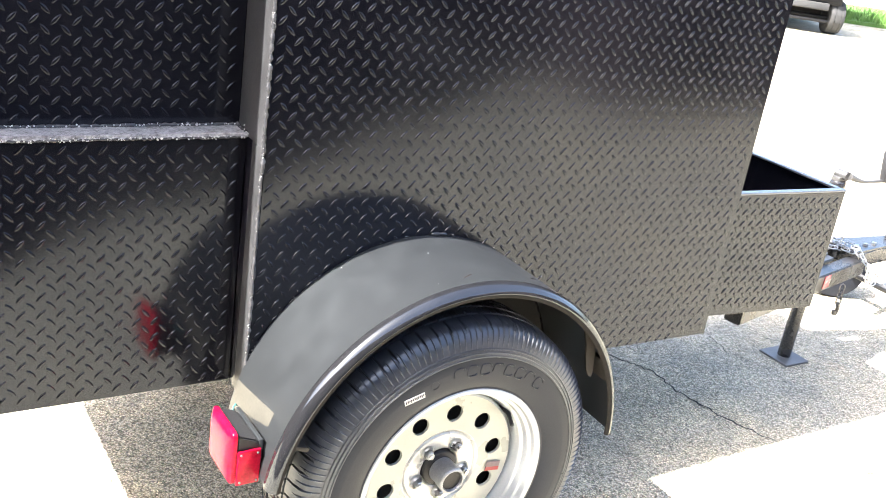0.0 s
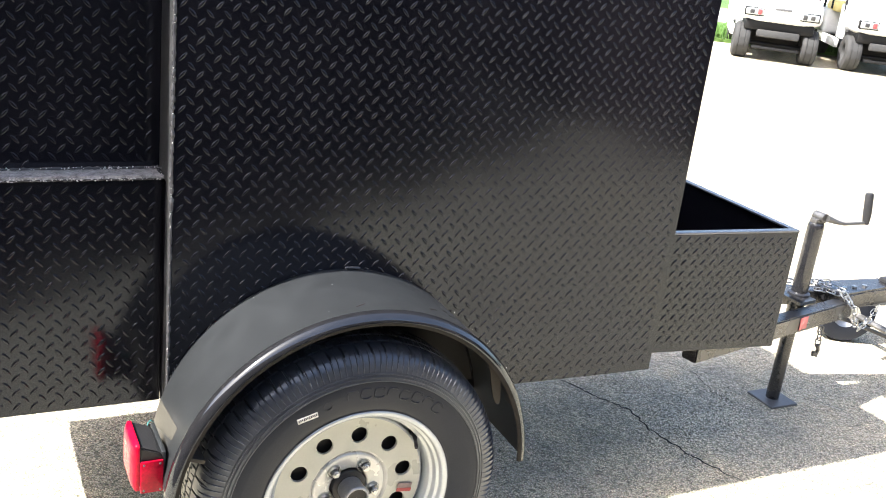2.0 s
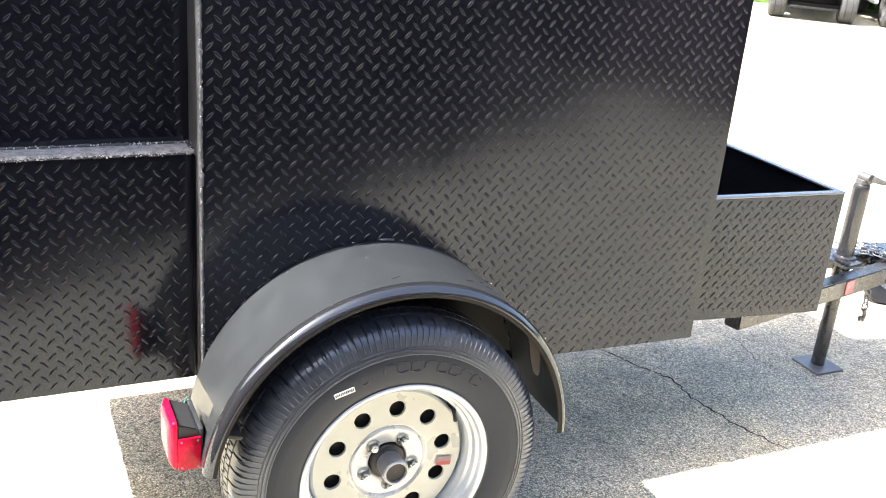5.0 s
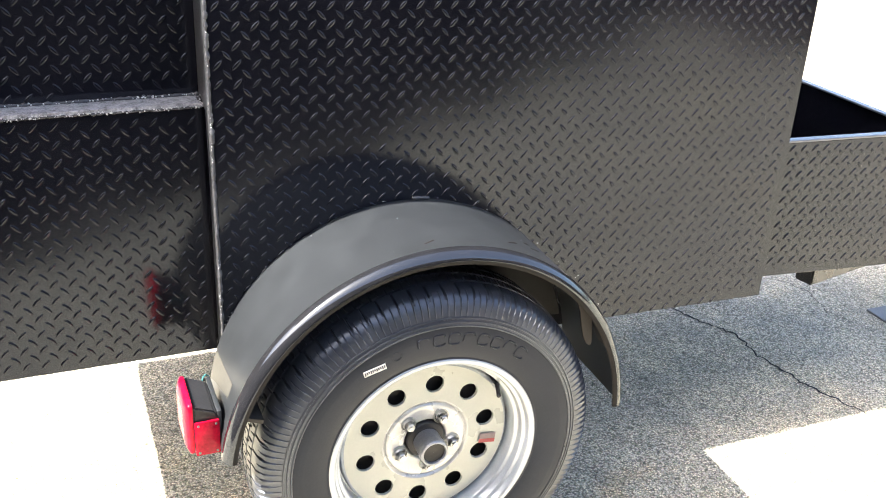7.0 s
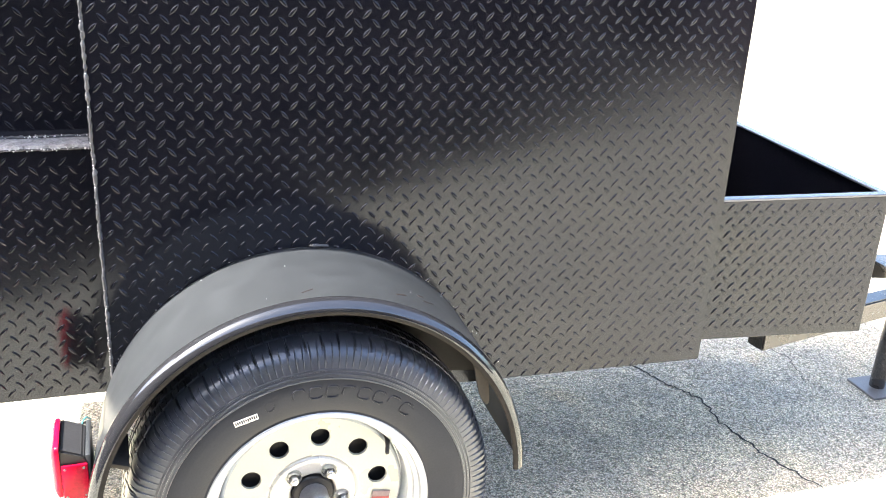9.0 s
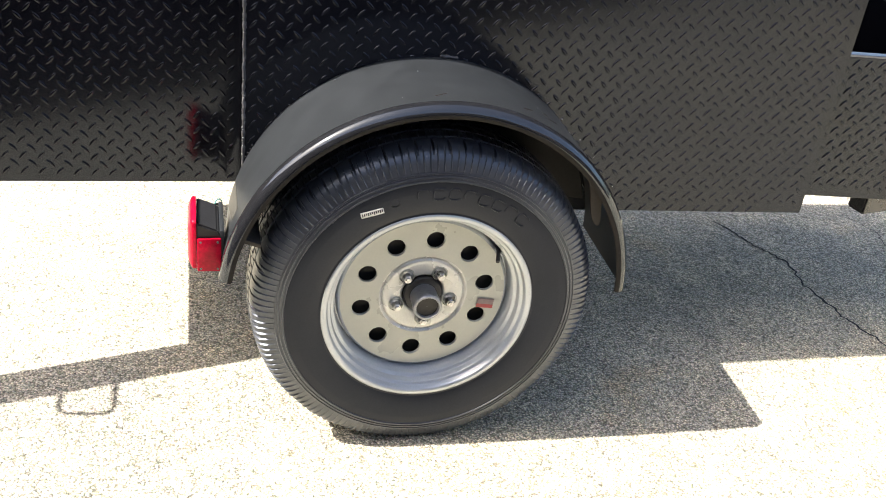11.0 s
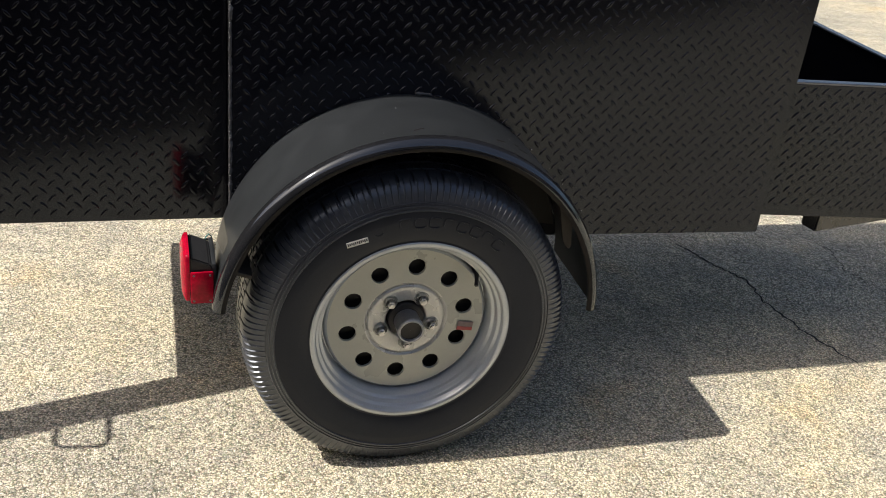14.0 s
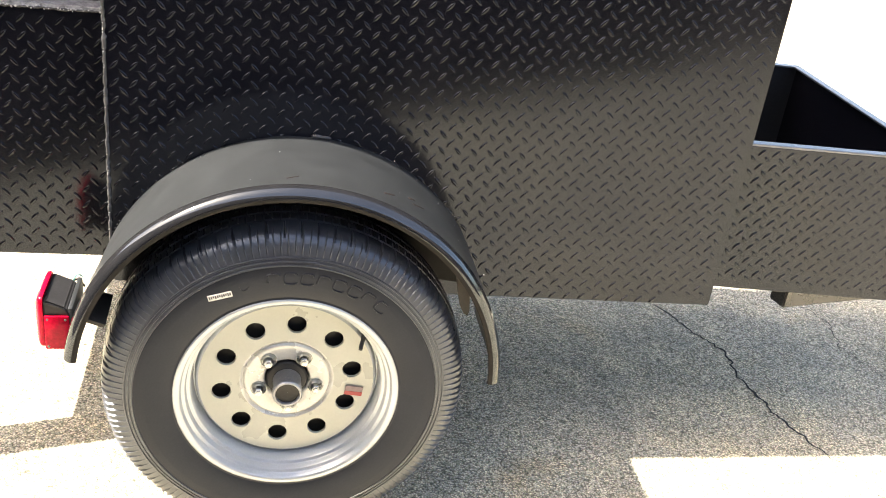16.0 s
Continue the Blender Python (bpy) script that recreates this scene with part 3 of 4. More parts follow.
def wheel_mesh():
    bm = bmesh.new()
    c = (WX, 0, WZ)
    # disc with ten round holes
    for i in range(10):
        mid = radians(84 - 36 * i)
        hr, hc, half, ri, ro = 0.0188, 0.1272, radians(18), 0.0905, 0.168
        rim_pts = [(ro * math.cos(t), ro * math.sin(t)) for t in np.linspace(-half, half, 15)]
        rim_pts += [(r * math.cos(half), r * math.sin(half)) for r in np.linspace(ro, ri, 6)[1:-1]]
        rim_pts += [(ri * math.cos(t), ri * math.sin(t)) for t in np.linspace(half, -half, 9)]
        rim_pts += [(r * math.cos(half), -r * math.sin(half)) for r in np.linspace(ri, ro, 6)[1:-1]]
        hole, edge, back = [], [], []
        n = len(rim_pts)
        for q in rim_pts:
            q, p0 = Vector(q), Vector((hc, 0))
            d = (q - p0).normalized()
            for store, w, y in ((hole, p0 + d * hr, -0.2085), (edge, q, -0.2085), (back, p0 + d * (hr - 0.0012), -0.2035)):
                x, z = w.x * math.cos(mid) - w.y * math.sin(mid), w.x * math.sin(mid) + w.y * math.cos(mid)
                store.append(bm.verts.new((WX + x, y, WZ + z)))
        for k in range(n):
            k2 = (k + 1) % n
            bm.faces.new((hole[k], hole[k2], edge[k2], edge[k]))
            bm.faces.new((hole[k], hole[k2], back[k2], back[k]))
    bmesh.ops.remove_doubles(bm, verts=bm.verts, dist=0.0004)
    return bm


wheel = part("wheel", wheel_mesh(), RIM, trailer, "silver modular steel wheel with ten round holes", angle=40)
wheel.data.shade_smooth()
bm = bmesh.new()
lathe(bm, [(0.206, -0.245), (0.2125, -0.2545), (0.2118, -0.2600), (0.2085, -0.2612), (0.2035, -0.2606), (0.2005, -0.2588), (0.1990, -0.2572), (0.1974, -0.2478), (0.1962, -0.2463), (0.1916, -0.2449), (0.1903, -0.2435), (0.1890, -0.2312), (0.1879, -0.2298),
           (0.1833, -0.2283), (0.1818, -0.2268), (0.1797, -0.2120), (0.1775, -0.1920), (0.1755, -0.1920), (0.1740, -0.2010), (0.1715, -0.2065), (0.1680, -0.2085)], (WX, 0, WZ), 140)
part("rim_barrel", bm, BARREL, wheel, "stepped silver rim barrel", angle=75)
bm = bmesh.new()
lathe(bm, [(0.0905, -0.2085), (0.0875, -0.2075), (0.0858, -0.203), (0.0842, -0.2025), (0.082, -0.2065), (0.078, -0.208), (0.070, -0.2065), (0.048, -0.2045), (0.0435, -0.202), (0.0415, -0.196), (0.0415, -0.15)], (WX, 0, WZ), 96)
part("wheel_centre", bm, DISH, wheel, "shiny dished wheel centre", angle=60)


def tyre_mesh():
    prof = [(0.2, -0.2448), (0.207, -0.2605), (0.212, -0.2645), (0.216, -0.2635), (0.222, -0.2670), (0.236, -0.2720), (0.252, -0.2745), (0.262, -0.2750), (0.2645, -0.2751), (0.2655, -0.2750), (0.270, -0.2746), (0.277, -0.2736),
            (0.282, -0.2722), (0.2830, -0.2748), (0.2850, -0.2745), (0.286, -0.2708), (0.2892, -0.2698), (0.2900, -0.2722), (0.2920, -0.2716), (0.293, -0.2676), (0.296, -0.2664), (0.2970, -0.2686), (0.2990, -0.2678), (0.3, -0.2638),
            (0.309, -0.2598), (0.3195, -0.2545), (0.3295, -0.2475), (0.3368, -0.2390), (0.3415, -0.2300), (0.3436, -0.2165),
            (0.3445, -0.2062), (0.3405, -0.2052), (0.3405, -0.2012), (0.345, -0.2002), (0.3465, -0.1850), (0.347, -0.1785), (0.3425, -0.1775), (0.3425, -0.1735), (0.3472, -0.1725), (0.3475, -0.1600),
            (0.3472, -0.1490), (0.339, -0.1475), (0.339, -0.1415), (0.347, -0.1400), (0.345, -0.1205), (0.3375, -0.1190), (0.3375, -0.1140), (0.3445, -0.1125), (0.334, -0.0850), (0.31, -0.0660), (0.26, -0.0540), (0.21, -0.0620), (0.198, -0.0800)]
    n = 1404

    def shape(r, y, a, k, j):
        if 27 <= j <= 29 and k % 20 in (4, 5):
            r -= 0.010 if j > 27 else 0.003
        elif 30 <= j <= 47 and r > 0.342:
            q = (k + int(abs(y) * 660)) % 20
            r -= 0.006 if q < 2 else 0.0
        return r

    bm = bmesh.new()
    rings = lathe(bm, prof, (WX, 0, WZ), n, shape=shape)
    # thin raised ribs across the shoulder
    for j, (out_y, out_r) in ((24, (0.0014, 0.0008)), (25, (0.0027, 0.0019)), (26, (0.0026, 0.0024)), (27, (0.0013, 0.0016))):
        for k in range(0, n, 9):
            v = rings[j][k]
            a = 2 * math.pi * k / n
            v.co += Vector((out_r * math.cos(a), -out_y, out_r * math.sin(a)))
    for v in bm.verts:
        if v.co.z < 0.002:
            v.co.z = 0.002
        if v.co.y < -0.25:
            v.co.y = -0.25 + (v.co.y + 0.25) * 0.7
        # the sidewall bulges over the contact patch
        low = max(0.0, 0.11 - v.co.z) / 0.11
        if v.co.y < -0.23:
            v.co.y -= 0.010 * low * (1 - low * 0.6)
    for f in bm.faces:
        c = f.calc_center_median()
        f.material_index = 1 if c.y < -0.15 and math.hypot(c.x - WX, c.z - WZ) > 0.2822 else 0
    return bm


tyre = part("tyre", tyre_mesh(), RUBBER, wheel, "black radial trailer tyre with ribbed shoulder", angle=32)
tyre.data.materials.append(SHOULDER)


def on_wheel(ang, r, y):
    """A pose on the wheel's face: x along the rim, z outwards, -y towards the viewer."""
    a = radians(ang)
    return Matrix.Translation((WX + r * math.cos(a), y, WZ + r * math.sin(a))) @ Matrix.Rotation(radians(90) - a, 4, "Y")


# raised maker's marks on the sidewall, as plain outlines
for k in range(8):
    bm = bmesh.new()
    m = on_wheel(98 - k * 6.6, 0.2585, -0.2672)
    w, hh = 0.0115, 0.0115
    pts = [m @ Vector((w * math.copysign(abs(math.cos(t)) ** 0.6, math.cos(t)), 0, hh * math.copysign(abs(math.sin(t)) ** 0.6, math.sin(t)))) for t in np.linspace(radians(20 + 10 * (k % 2)), radians(335 if k % 3 else 195), 16)]
    tube(bm, pts, 0.0019, 6)
    part("sidewall_mark", bm, RUBBER, tyre)
bm = box(bmesh.new(), (-0.0215, -0.0007, -0.0058), (0.0215, 0.0012, 0.0058), 0.0004, on_wheel(120.3, 0.2545, -0.2678) @ Matrix.Rotation(radians(14), 4, "Y"))
part("tyre_label", bm, PAPER, tyre, "small white printed label")
bm = bmesh.new()
for k in range(11):
    x = -0.0185 + k * 0.0037
    box(bm, (x - 0.0012, -0.0011, -0.003 + 0.001 * (k % 3)), (x + 0.0012, -0.0004, 0.0035), 0, on_wheel(120.3, 0.2545, -0.2678) @ Matrix.Rotation(radians(14), 4, "Y"))
part("print", bm, INK, tyre)
bm = bmesh.new()
tube(bm, [on_wheel(110, 0.256, -0.2672) @ Vector((0.0085 * math.cos(t), 0, 0.0085 * math.sin(t))) for t in np.linspace(0, 6.2, 16)], 0.0007, 5)
part("sidewall_mark", bm, RUBBER, tyre)

bm = bmesh.new()
lathe(bm, [(0.0395, -0.15), (0.0395, -0.204), (0.037, -0.2075), (0.0285, -0.2085), (0.0272, -0.2105)], (WX, 0, WZ), 40)
bore = part("hub_bore", bm, TRIM, wheel, "dark hub bore")
bm = bmesh.new()
lathe(bm, [(0.0272, -0.2105), (0.0272, -0.240), (0.0285, -0.242), (0.0285, -0.2545), (0.0265, -0.257), (0.0235, -0.257), (0.0222, -0.2545), (0.0222, -0.2505)], (WX, 0, WZ), 40)
part("dust_cap", bm, CAP, bore, "grey steel dust cap")
bm = bmesh.new()
lathe(bm, [(0.0222, -0.2505), (0.012, -0.2503), (0.0005, -0.25)], (WX, 0, WZ), 40)
part("cap_plug", bm, INSIDE, bore)
for k in range(5):
    a = radians(58 + 72 * k)
    m = Matrix.Translation((WX + 0.0575 * math.cos(a), 0, WZ + 0.0575 * math.sin(a)))
    bm = bmesh.new()
    lathe(bm, [(0.0145, -0.2025), (0.0125, -0.2090), (0.0105, -0.2120)], m.translation, 18)
    r = lathe(bm, [(0.0092, -0.2045), (0.0092, -0.2205), (0.0078, -0.2222), (0.0056, -0.2225), (0.0054, -0.2258), (0.0002, -0.2263)], m.translation, 6)
    part("lug_nut", bm, STEEL, wheel, "bright zinc lug nut", angle=30)
    bm = bmesh.new()
    lathe(bm, [(0.0165, -0.2060), (0.0155, -0.2080), (0.0145, -0.2085), (0.0142, -0.2045)], m.translation, 20)
    part("lug_seat", bm, RIM, wheel)
bm = bmesh.new()
m = on_wheel(38, 0.176, -0.211)
tube(bm, [m @ Vector((0, 0.02, 0.004)), m @ Vector((0, -0.008, 0.002)), m @ Vector((0.001, -0.022, -0.004)), m @ Vector((0.003, -0.034, -0.010)), m @ Vector((0.0035, -0.037, -0.0115))], 0.005, 10, radii=[0.0065, 0.0052, 0.0040, 0.0043, 0.0036])
part("valve_stem", bm, TRIM, wheel, "black rubber valve stem")
m = on_wheel(-9.5, 0.1330, -0.2115) @ Matrix.Rotation(radians(88), 4, "Y")
bm = box(bmesh.new(), (-0.0175, -0.0006, -0.0105), (0.0175, 0.0008, 0.0105), 0.0003, m)
part("sticker", bm, STICK, wheel, "small grey and red sticker")
bm = box(bmesh.new(), (-0.0175, -0.0012, 0.002), (0.0175, -0.0004, 0.0105), 0.0, m)
part("sticker_band", bm, BANDRED, wheel)
# drum pulled up close behind the disc as dark backing for the holes
bm = bmesh.new()
lathe(bm, [(0.0445, -0.125), (0.046, -0.186), (0.152, -0.186), (0.160, -0.182), (0.166, -0.125), (0.168, -0.06), (0.001, -0.06)], (WX, 0, WZ), 40)
part("brake_drum", bm, INSIDE, wheel)
bm = bmesh.new()
tube(bm, [(WX, -0.07, WZ), (WX, WIDE + 0.07, WZ)], 0.026, 14)
part("axle", bm, FRAME, trailer)
# wheel of the far side
bm = bmesh.new()
lathe(bm, [(0.001, 0), (0.20, 0), (0.215, 0.02), (0.30, 0.02), (0.335, 0.0), (0.346, -0.04), (0.346, -0.16), (0.335, -0.19), (0.21, -0.20), (0.001, -0.19)], (WX, WIDE + 0.26, WZ), 64)
part("far_tyre", bm, RUBBER, trailer)
bm = bmesh.new()
for k in range(48):
    a0, a1 = radians(3 + 3.55 * k), radians(3 + 3.55 * (k + 1))
    q = [(CX + r * math.cos(t), y, CZ + r * math.sin(t)) for t in (a0, a1) for r, y in ((RF, WIDE), (RF, WIDE + 0.28))]
    v = [bm.verts.new(p) for p in q]
    bm.faces.new((v[0], v[1], v[3], v[2]))
bmesh.ops.remove_doubles(bm, verts=bm.verts, dist=1e-5)
bmesh.ops.solidify(bm, geom=bm.faces[:], thickness=0.003)
part("far_fender", bm, SATIN, trailer)

# tail light
bm = bmesh.new()
prism(bm, [(-0.434, -0.203, 0.412), (-0.392, -0.203, 0.412), (-0.386, -0.203, 0.470), (-0.396, -0.203, 0.486), (-0.434, -0.203, 0.502)], (0, 0.105, 0))
bmesh.ops.bevel(bm, geom=bm.edges[:], offset=0.003, segments=2, affect="EDGES")
light = part("tail_light", bm, TRIM, trailer, "black box tail light with red lenses")
bm = bmesh.new()
rings = []
for x, inset in ((-0.4345, 0.0), (-0.4405, 0.0), (-0.4430, 0.002), (-0.4465, 0.007), (-0.4495, 0.014), (-0.4505, 0.022)):
    ring = []
    for cy, cz, q in ((-0.1965 + inset, 0.4115 + inset, 180), (-0.1075 - inset, 0.4115 + inset, 270), (-0.1075 - inset, 0.4985 - inset, 0), (-0.1965 + inset, 0.4985 - inset, 90)):
        for k in range(4):
            t = radians(q + 30 * k)
            ring.append(bm.verts.new((x, cy + 0.009 * math.cos(t), cz + 0.009 * math.sin(t))))
    rings.append(ring)
for s0, t0 in zip(rings, rings[1:]):
    for k in range(16):
        bm.faces.new((s0[k], s0[(k + 1) % 16], t0[(k + 1) % 16], t0[k]))
bm.faces.new(rings[0])
bm.faces.new(rings[-1])
part("rear_lens", bm, RED, light, "domed red rear lens", angle=60)
bm = box(bmesh.new(), (-0.4335, -0.2090, 0.401), (-0.3895, -0.2025, 0.472), 0.003)
part("side_lens", bm, RED, light, "flat red side lens")
for sx, sz in ((-0.427, 0.465), (-0.396, 0.408), (-0.427, 0.408), (-0.396, 0.465)):
    bm = bmesh.new()
    lathe(bm, [(0.0001, -0.2107), (0.002, -0.2105), (0.0024, -0.2088)], (sx, 0, sz), 10)
    part("screw", bm, DIRTY, light)
bm = box(bmesh.new(), (-0.3925, -0.201, 0.405), (-0.384, -0.085, 0.485), 0.002)
part("light_bracket", bm, SATIN, trailer)
bm = bmesh.new()
tube(bm, [(-0.405, -0.098, 0.470), (-0.400, -0.088, 0.480), (-0.393, -0.078, 0.476), (-0.385, -0.066, 0.455)], 0.0025, 7)
part("light_wire", bm, TRIM, trailer)
bm = bmesh.new()
tube(bm, [(-0.402, -0.094, 0.474), (-0.397, -0.085, 0.486), (-0.391, -0.080, 0.488), (-0.385, -0.075, 0.480)], 0.0014, 7)
part("light_wire", bm, TEAL, trailer, "thin teal wire")

# ---- nose box ----
BX0, BX1, BY0, BY1, BZ0, BZ1 = NOSE + 0.001, 1.444, 0.040, 0.735, 0.405, 0.766
bm = box(bmesh.new(), (BX0, BY0, BZ0), (BX1, BY0 + 0.006, BZ1), 0.0015)
nose = part("nose_box", bm, BLACK, trailer, "open-topped black tread-plate storage box")
treads("tread_pattern", nose, ("x", BY0, -1), (BX0, BZ0), (BX1, BZ1), (0.014, 0.006))
bm = box(bmesh.new(), (BX1 - 0.006, BY0 + 0.007, BZ0), (BX1, BY1 - 0.007, BZ1), 0.0015)
part("end_panel", bm, BLACK, nose)
bm = box(bmesh.new(), (BX0, BY1 - 0.006, BZ0), (BX1, BY1, BZ1), 0.0015)
part("back_panel", bm, INSIDE, nose)
bm = box(bmesh.new(), (BX0, BY0 + 0.007, BZ0), (BX1 - 0.007, BY1 - 0.007, BZ0 + 0.006), 0.0)
part("bottom_panel", bm, INSIDE, nose)
bm = box(bmesh.new(), (BX0, BY0 + 0.007, BZ0 + 0.007), (BX0 + 0.004, BY1 - 0.007, BZ1 - 0.004), 0.0)
part("inner_panel", bm, INSIDE, nose)
# rim strip base lightened to carry the sky that its top reflects
RIMM = material("skylit_box_rim", (0.16, 0.165, 0.18), 0.22, vary=0.3, scale=20, fine=200, bump=0.05, metal=0.4, specular=0.8)
for lo, hi in (((BX0, BY0 - 0.002, BZ1), (BX1 + 0.002, BY0 + 0.020, BZ1 + 0.006)), ((BX1 - 0.020, BY0 + 0.0205, BZ1), (BX1 + 0.002, BY1 - 0.0205, BZ1 + 0.006)), ((BX0, BY1 - 0.020, BZ1), (BX1 + 0.002, BY1 + 0.002, BZ1 + 0.006))):
    part("rim_strip", box(bmesh.new(), lo, hi, 0.0015), RIMM, nose, "bright rim strip")

# the trailer stands nose down; the box's shear and taper fit the camera's view
for ob in (nose, *nose.children):
    for v in ob.data.vertices:
        f = (v.co.z - BZ0) / (BZ1 - BZ0)
        v.co.z += (BX1 - v.co.x) * (0.058 + (0.030 - 0.058) * f)

# ---- draw bar ----
YC = 0.372


def rail(sign):
    a, b = Vector((1.186, YC + sign * 0.271, 0)), Vector((2.08, YC + sign * 0.045, 0))
    n = Vector((-(b - a).y, (b - a).x, 0)).normalized() * 0.026
    bm = bmesh.new()
    prism(bm, [q + Vector((0, 0, 0.358)) for q in (a + n, b + n, b - n, a - n)], (0, 0, 0.061))
    bmesh.ops.bevel(bm, geom=bm.edges[:], offset=0.004, segments=2, affect="EDGES")
    for v in bm.verts:
        v.co.z -= 0.032 * (v.co.x - 1.13) / 0.95
    return part("draw_bar_rail", bm, FRAME, trailer, "glossy black draw bar rail"), a, b


near_rail, ra, rb = rail(-1)
rail(1)
d = (rb - ra).normalized()
q = ra + d * 0.590 + Vector((0, 0, 0.3685))
m = Matrix.Translation(q) @ Matrix.Rotation(math.atan2(d.y, d.x), 4, "Z")
part("reflector", box(bmesh.new(), (-0.023, -0.0295, -0.020), (0.023, -0.0265, 0.024), 0.001, m), PINK, near_rail, "red reflector tape")
part("cross_member", box(bmesh.new(), (1.50, 0.17, 0.358), (1.545, YC * 2 - 0.17, 0.404), 0.003), FRAME, trailer)
bm = bmesh.new()
prism(bm, [(1.80, YC - 0.09, 0.4015), (1.90, YC - 0.065, 0.3965), (1.90, YC + 0.065, 0.3965), (1.80, YC + 0.09, 0.4015)], (0, 0, 0.010))
part("jack_plate", bm, FRAME, trailer)
# coupler
bm = bmesh.new()
prism(bm, [(2.03, YC - 0.075, 0.353), (2.16, YC - 0.05, 0.353), (2.37, YC - 0.042, 0.353), (2.42, YC - 0.025, 0.353), (2.42, YC + 0.025, 0.353), (2.37, YC + 0.042, 0.353), (2.16, YC + 0.05, 0.353), (2.03, YC + 0.075, 0.353)], (0, 0, 0.062))
bmesh.ops.bevel(bm, geom=bm.edges[:], offset=0.009, segments=3, affect="EDGES")
coupler = part("coupler", bm, FRAME, trailer, "black pressed-steel ball coupler")
bm = bmesh.new()
tube(bm, [(2.35, YC, 0.408), (2.358, YC, 0.445), (2.374, YC, 0.485), (2.382, YC, 0.517)], 0.012, 8, radii=[0.014, 0.010, 0.009, 0.013])
box(bm, (2.30, YC - 0.022, 0.4125), (2.375, YC + 0.022, 0.430), 0.004)
part("latch_lever", bm, TRIM, coupler, "dark latch lever")
for x in (2.08, 2.13, 2.18):
    bm = bmesh.new()
    lathe(bm, [(0.009, 0.4145), (0.009, 0.4215), (0.0002, 0.4225)], (x, YC - 0.02, 0), 6, axis="z")
    part("bolt", bm, STEEL, coupler)
# chains
bm = bmesh.new()
chain(bm, [(1.93, YC + 0.02, 0.412), (1.98, YC - 0.02, 0.419), (2.03, YC - 0.06, 0.412), (2.06, YC - 0.10, 0.372), (2.07, YC - 0.11, 0.312)])
chain(bm, [(1.96, YC + 0.06, 0.422), (1.99, YC + 0.0, 0.434), (2.03, YC - 0.05, 0.427), (2.05, YC - 0.085, 0.392)])
chain(bm, [(2.07, YC - 0.10, 0.322), (2.12, YC - 0.09, 0.287), (2.18, YC - 0.07, 0.302), (2.24, YC - 0.05, 0.342)])
chain(bm, [(1.90, YC + 0.10, 0.412), (1.97, YC + 0.05, 0.424), (2.04, YC + 0.02, 0.430)])
part("safety_chain", bm, STEEL, trailer, "galvanised safety chain heaped on the draw bar")
bm = bmesh.new()
chain(bm, [(1.83, 0.20, 0.348), (1.83, 0.198, 0.30)])
tube(bm, [(1.83, 0.198, 0.295), (1.838, 0.198, 0.276), (1.832, 0.198, 0.252), (1.822, 0.198, 0.257), (1.82, 0.198, 0.270)], 0.007, 8)
part("chain_hook", bm, DIRTY, trailer, "hook hanging from a chain")
bm = bmesh.new()
chain(bm, [(2.41, YC, 0.41), (2.43, YC - 0.02, 0.38), (2.44, YC - 0.04, 0.33), (2.46, YC - 0.07, 0.25), (2.49, YC - 0.1, 0.18)])
part("safety_chain", bm, DIRTY, trailer, "dull chain hanging from the coupler")

# jack
JX, JY = 1.868, 0.362
bm = bmesh.new()
lathe(bm, [(0.0001, 0.668), (0.0240, 0.668), (0.0272, 0.662), (0.0277, 0.650), (0.0277, 0.300), (0.0265, 0.296), (0.0235, 0.296)], (JX, JY, 0), 32, axis="z")
jack = part("nose_jack", bm, FRAME, trailer, "black tubular nose jack standing on its foot")
bm = bmesh.new()
lathe(bm, [(0.0232, 0.30), (0.0232, 0.006), (0.0001, 0.006)], (JX, JY, 0), 28, axis="z")
part("inner_tube", bm, FRAME, jack)
part("foot_plate", box(bmesh.new(), (JX - 0.062, JY - 0.066, 0.0), (JX + 0.058, JY + 0.060, 0.008), 0.0015), FOOT, jack, "pale square steel foot plate")
bm = bmesh.new()
lathe(bm, [(0.038, 0.4095), (0.038, 0.414), (0.034, 0.417), (0.0282, 0.419)], (JX, JY, 0), 28, axis="z")
part("jack_collar", bm, FRAME, jack)
bm = bmesh.new()
tube(bm, [(JX + 0.004, JY - 0.028, 0.690), (JX + 0.004, JY + 0.018, 0.690)], 0.016, 16)
box(bm, (JX - 0.02, JY - 0.016, 0.665), (JX + 0.022, JY + 0.016, 0.684), 0.004)
part("gear_head", bm, DIRTY, jack, "worn steel gear head")
bm = bmesh.new()
tube(bm, [(JX + 0.016, JY - 0.032, 0.692), (JX + 0.055, JY - 0.036, 0.680), (JX + 0.09, JY - 0.04, 0.672), (JX + 0.20, JY - 0.042, 0.672)], 0.006, 10, radii=[0.012, 0.009, 0.006, 0.0055])
part("crank_arm", bm, DIRTY, jack)
bm = bmesh.new()
tube(bm, [(JX + 0.192, JY - 0.042, 0.668), (JX + 0.191, JY - 0.040, 0.70), (JX + 0.186, JY - 0.034, 0.77), (JX + 0.1855, JY - 0.0335, 0.776)], 0.013, 14, radii=[0.011, 0.0145, 0.0145, 0.012])
part("crank_handle", bm, TRIM, jack, "black crank handle grip")


for ob in (jack, *[o for o in jack.children if o.name.split(".")[0] in ("inner_tube", "jack_collar", "gear_head")]):
    for v in ob.data.vertices:
        v.co.x += 0.012 * v.co.z


# ---- low cart behind the draw bar ----
cart = thing("wheeled_frame", (2.75, 0.72, 0), "low steel wheeled frame with small knobbly tyres", "cart")


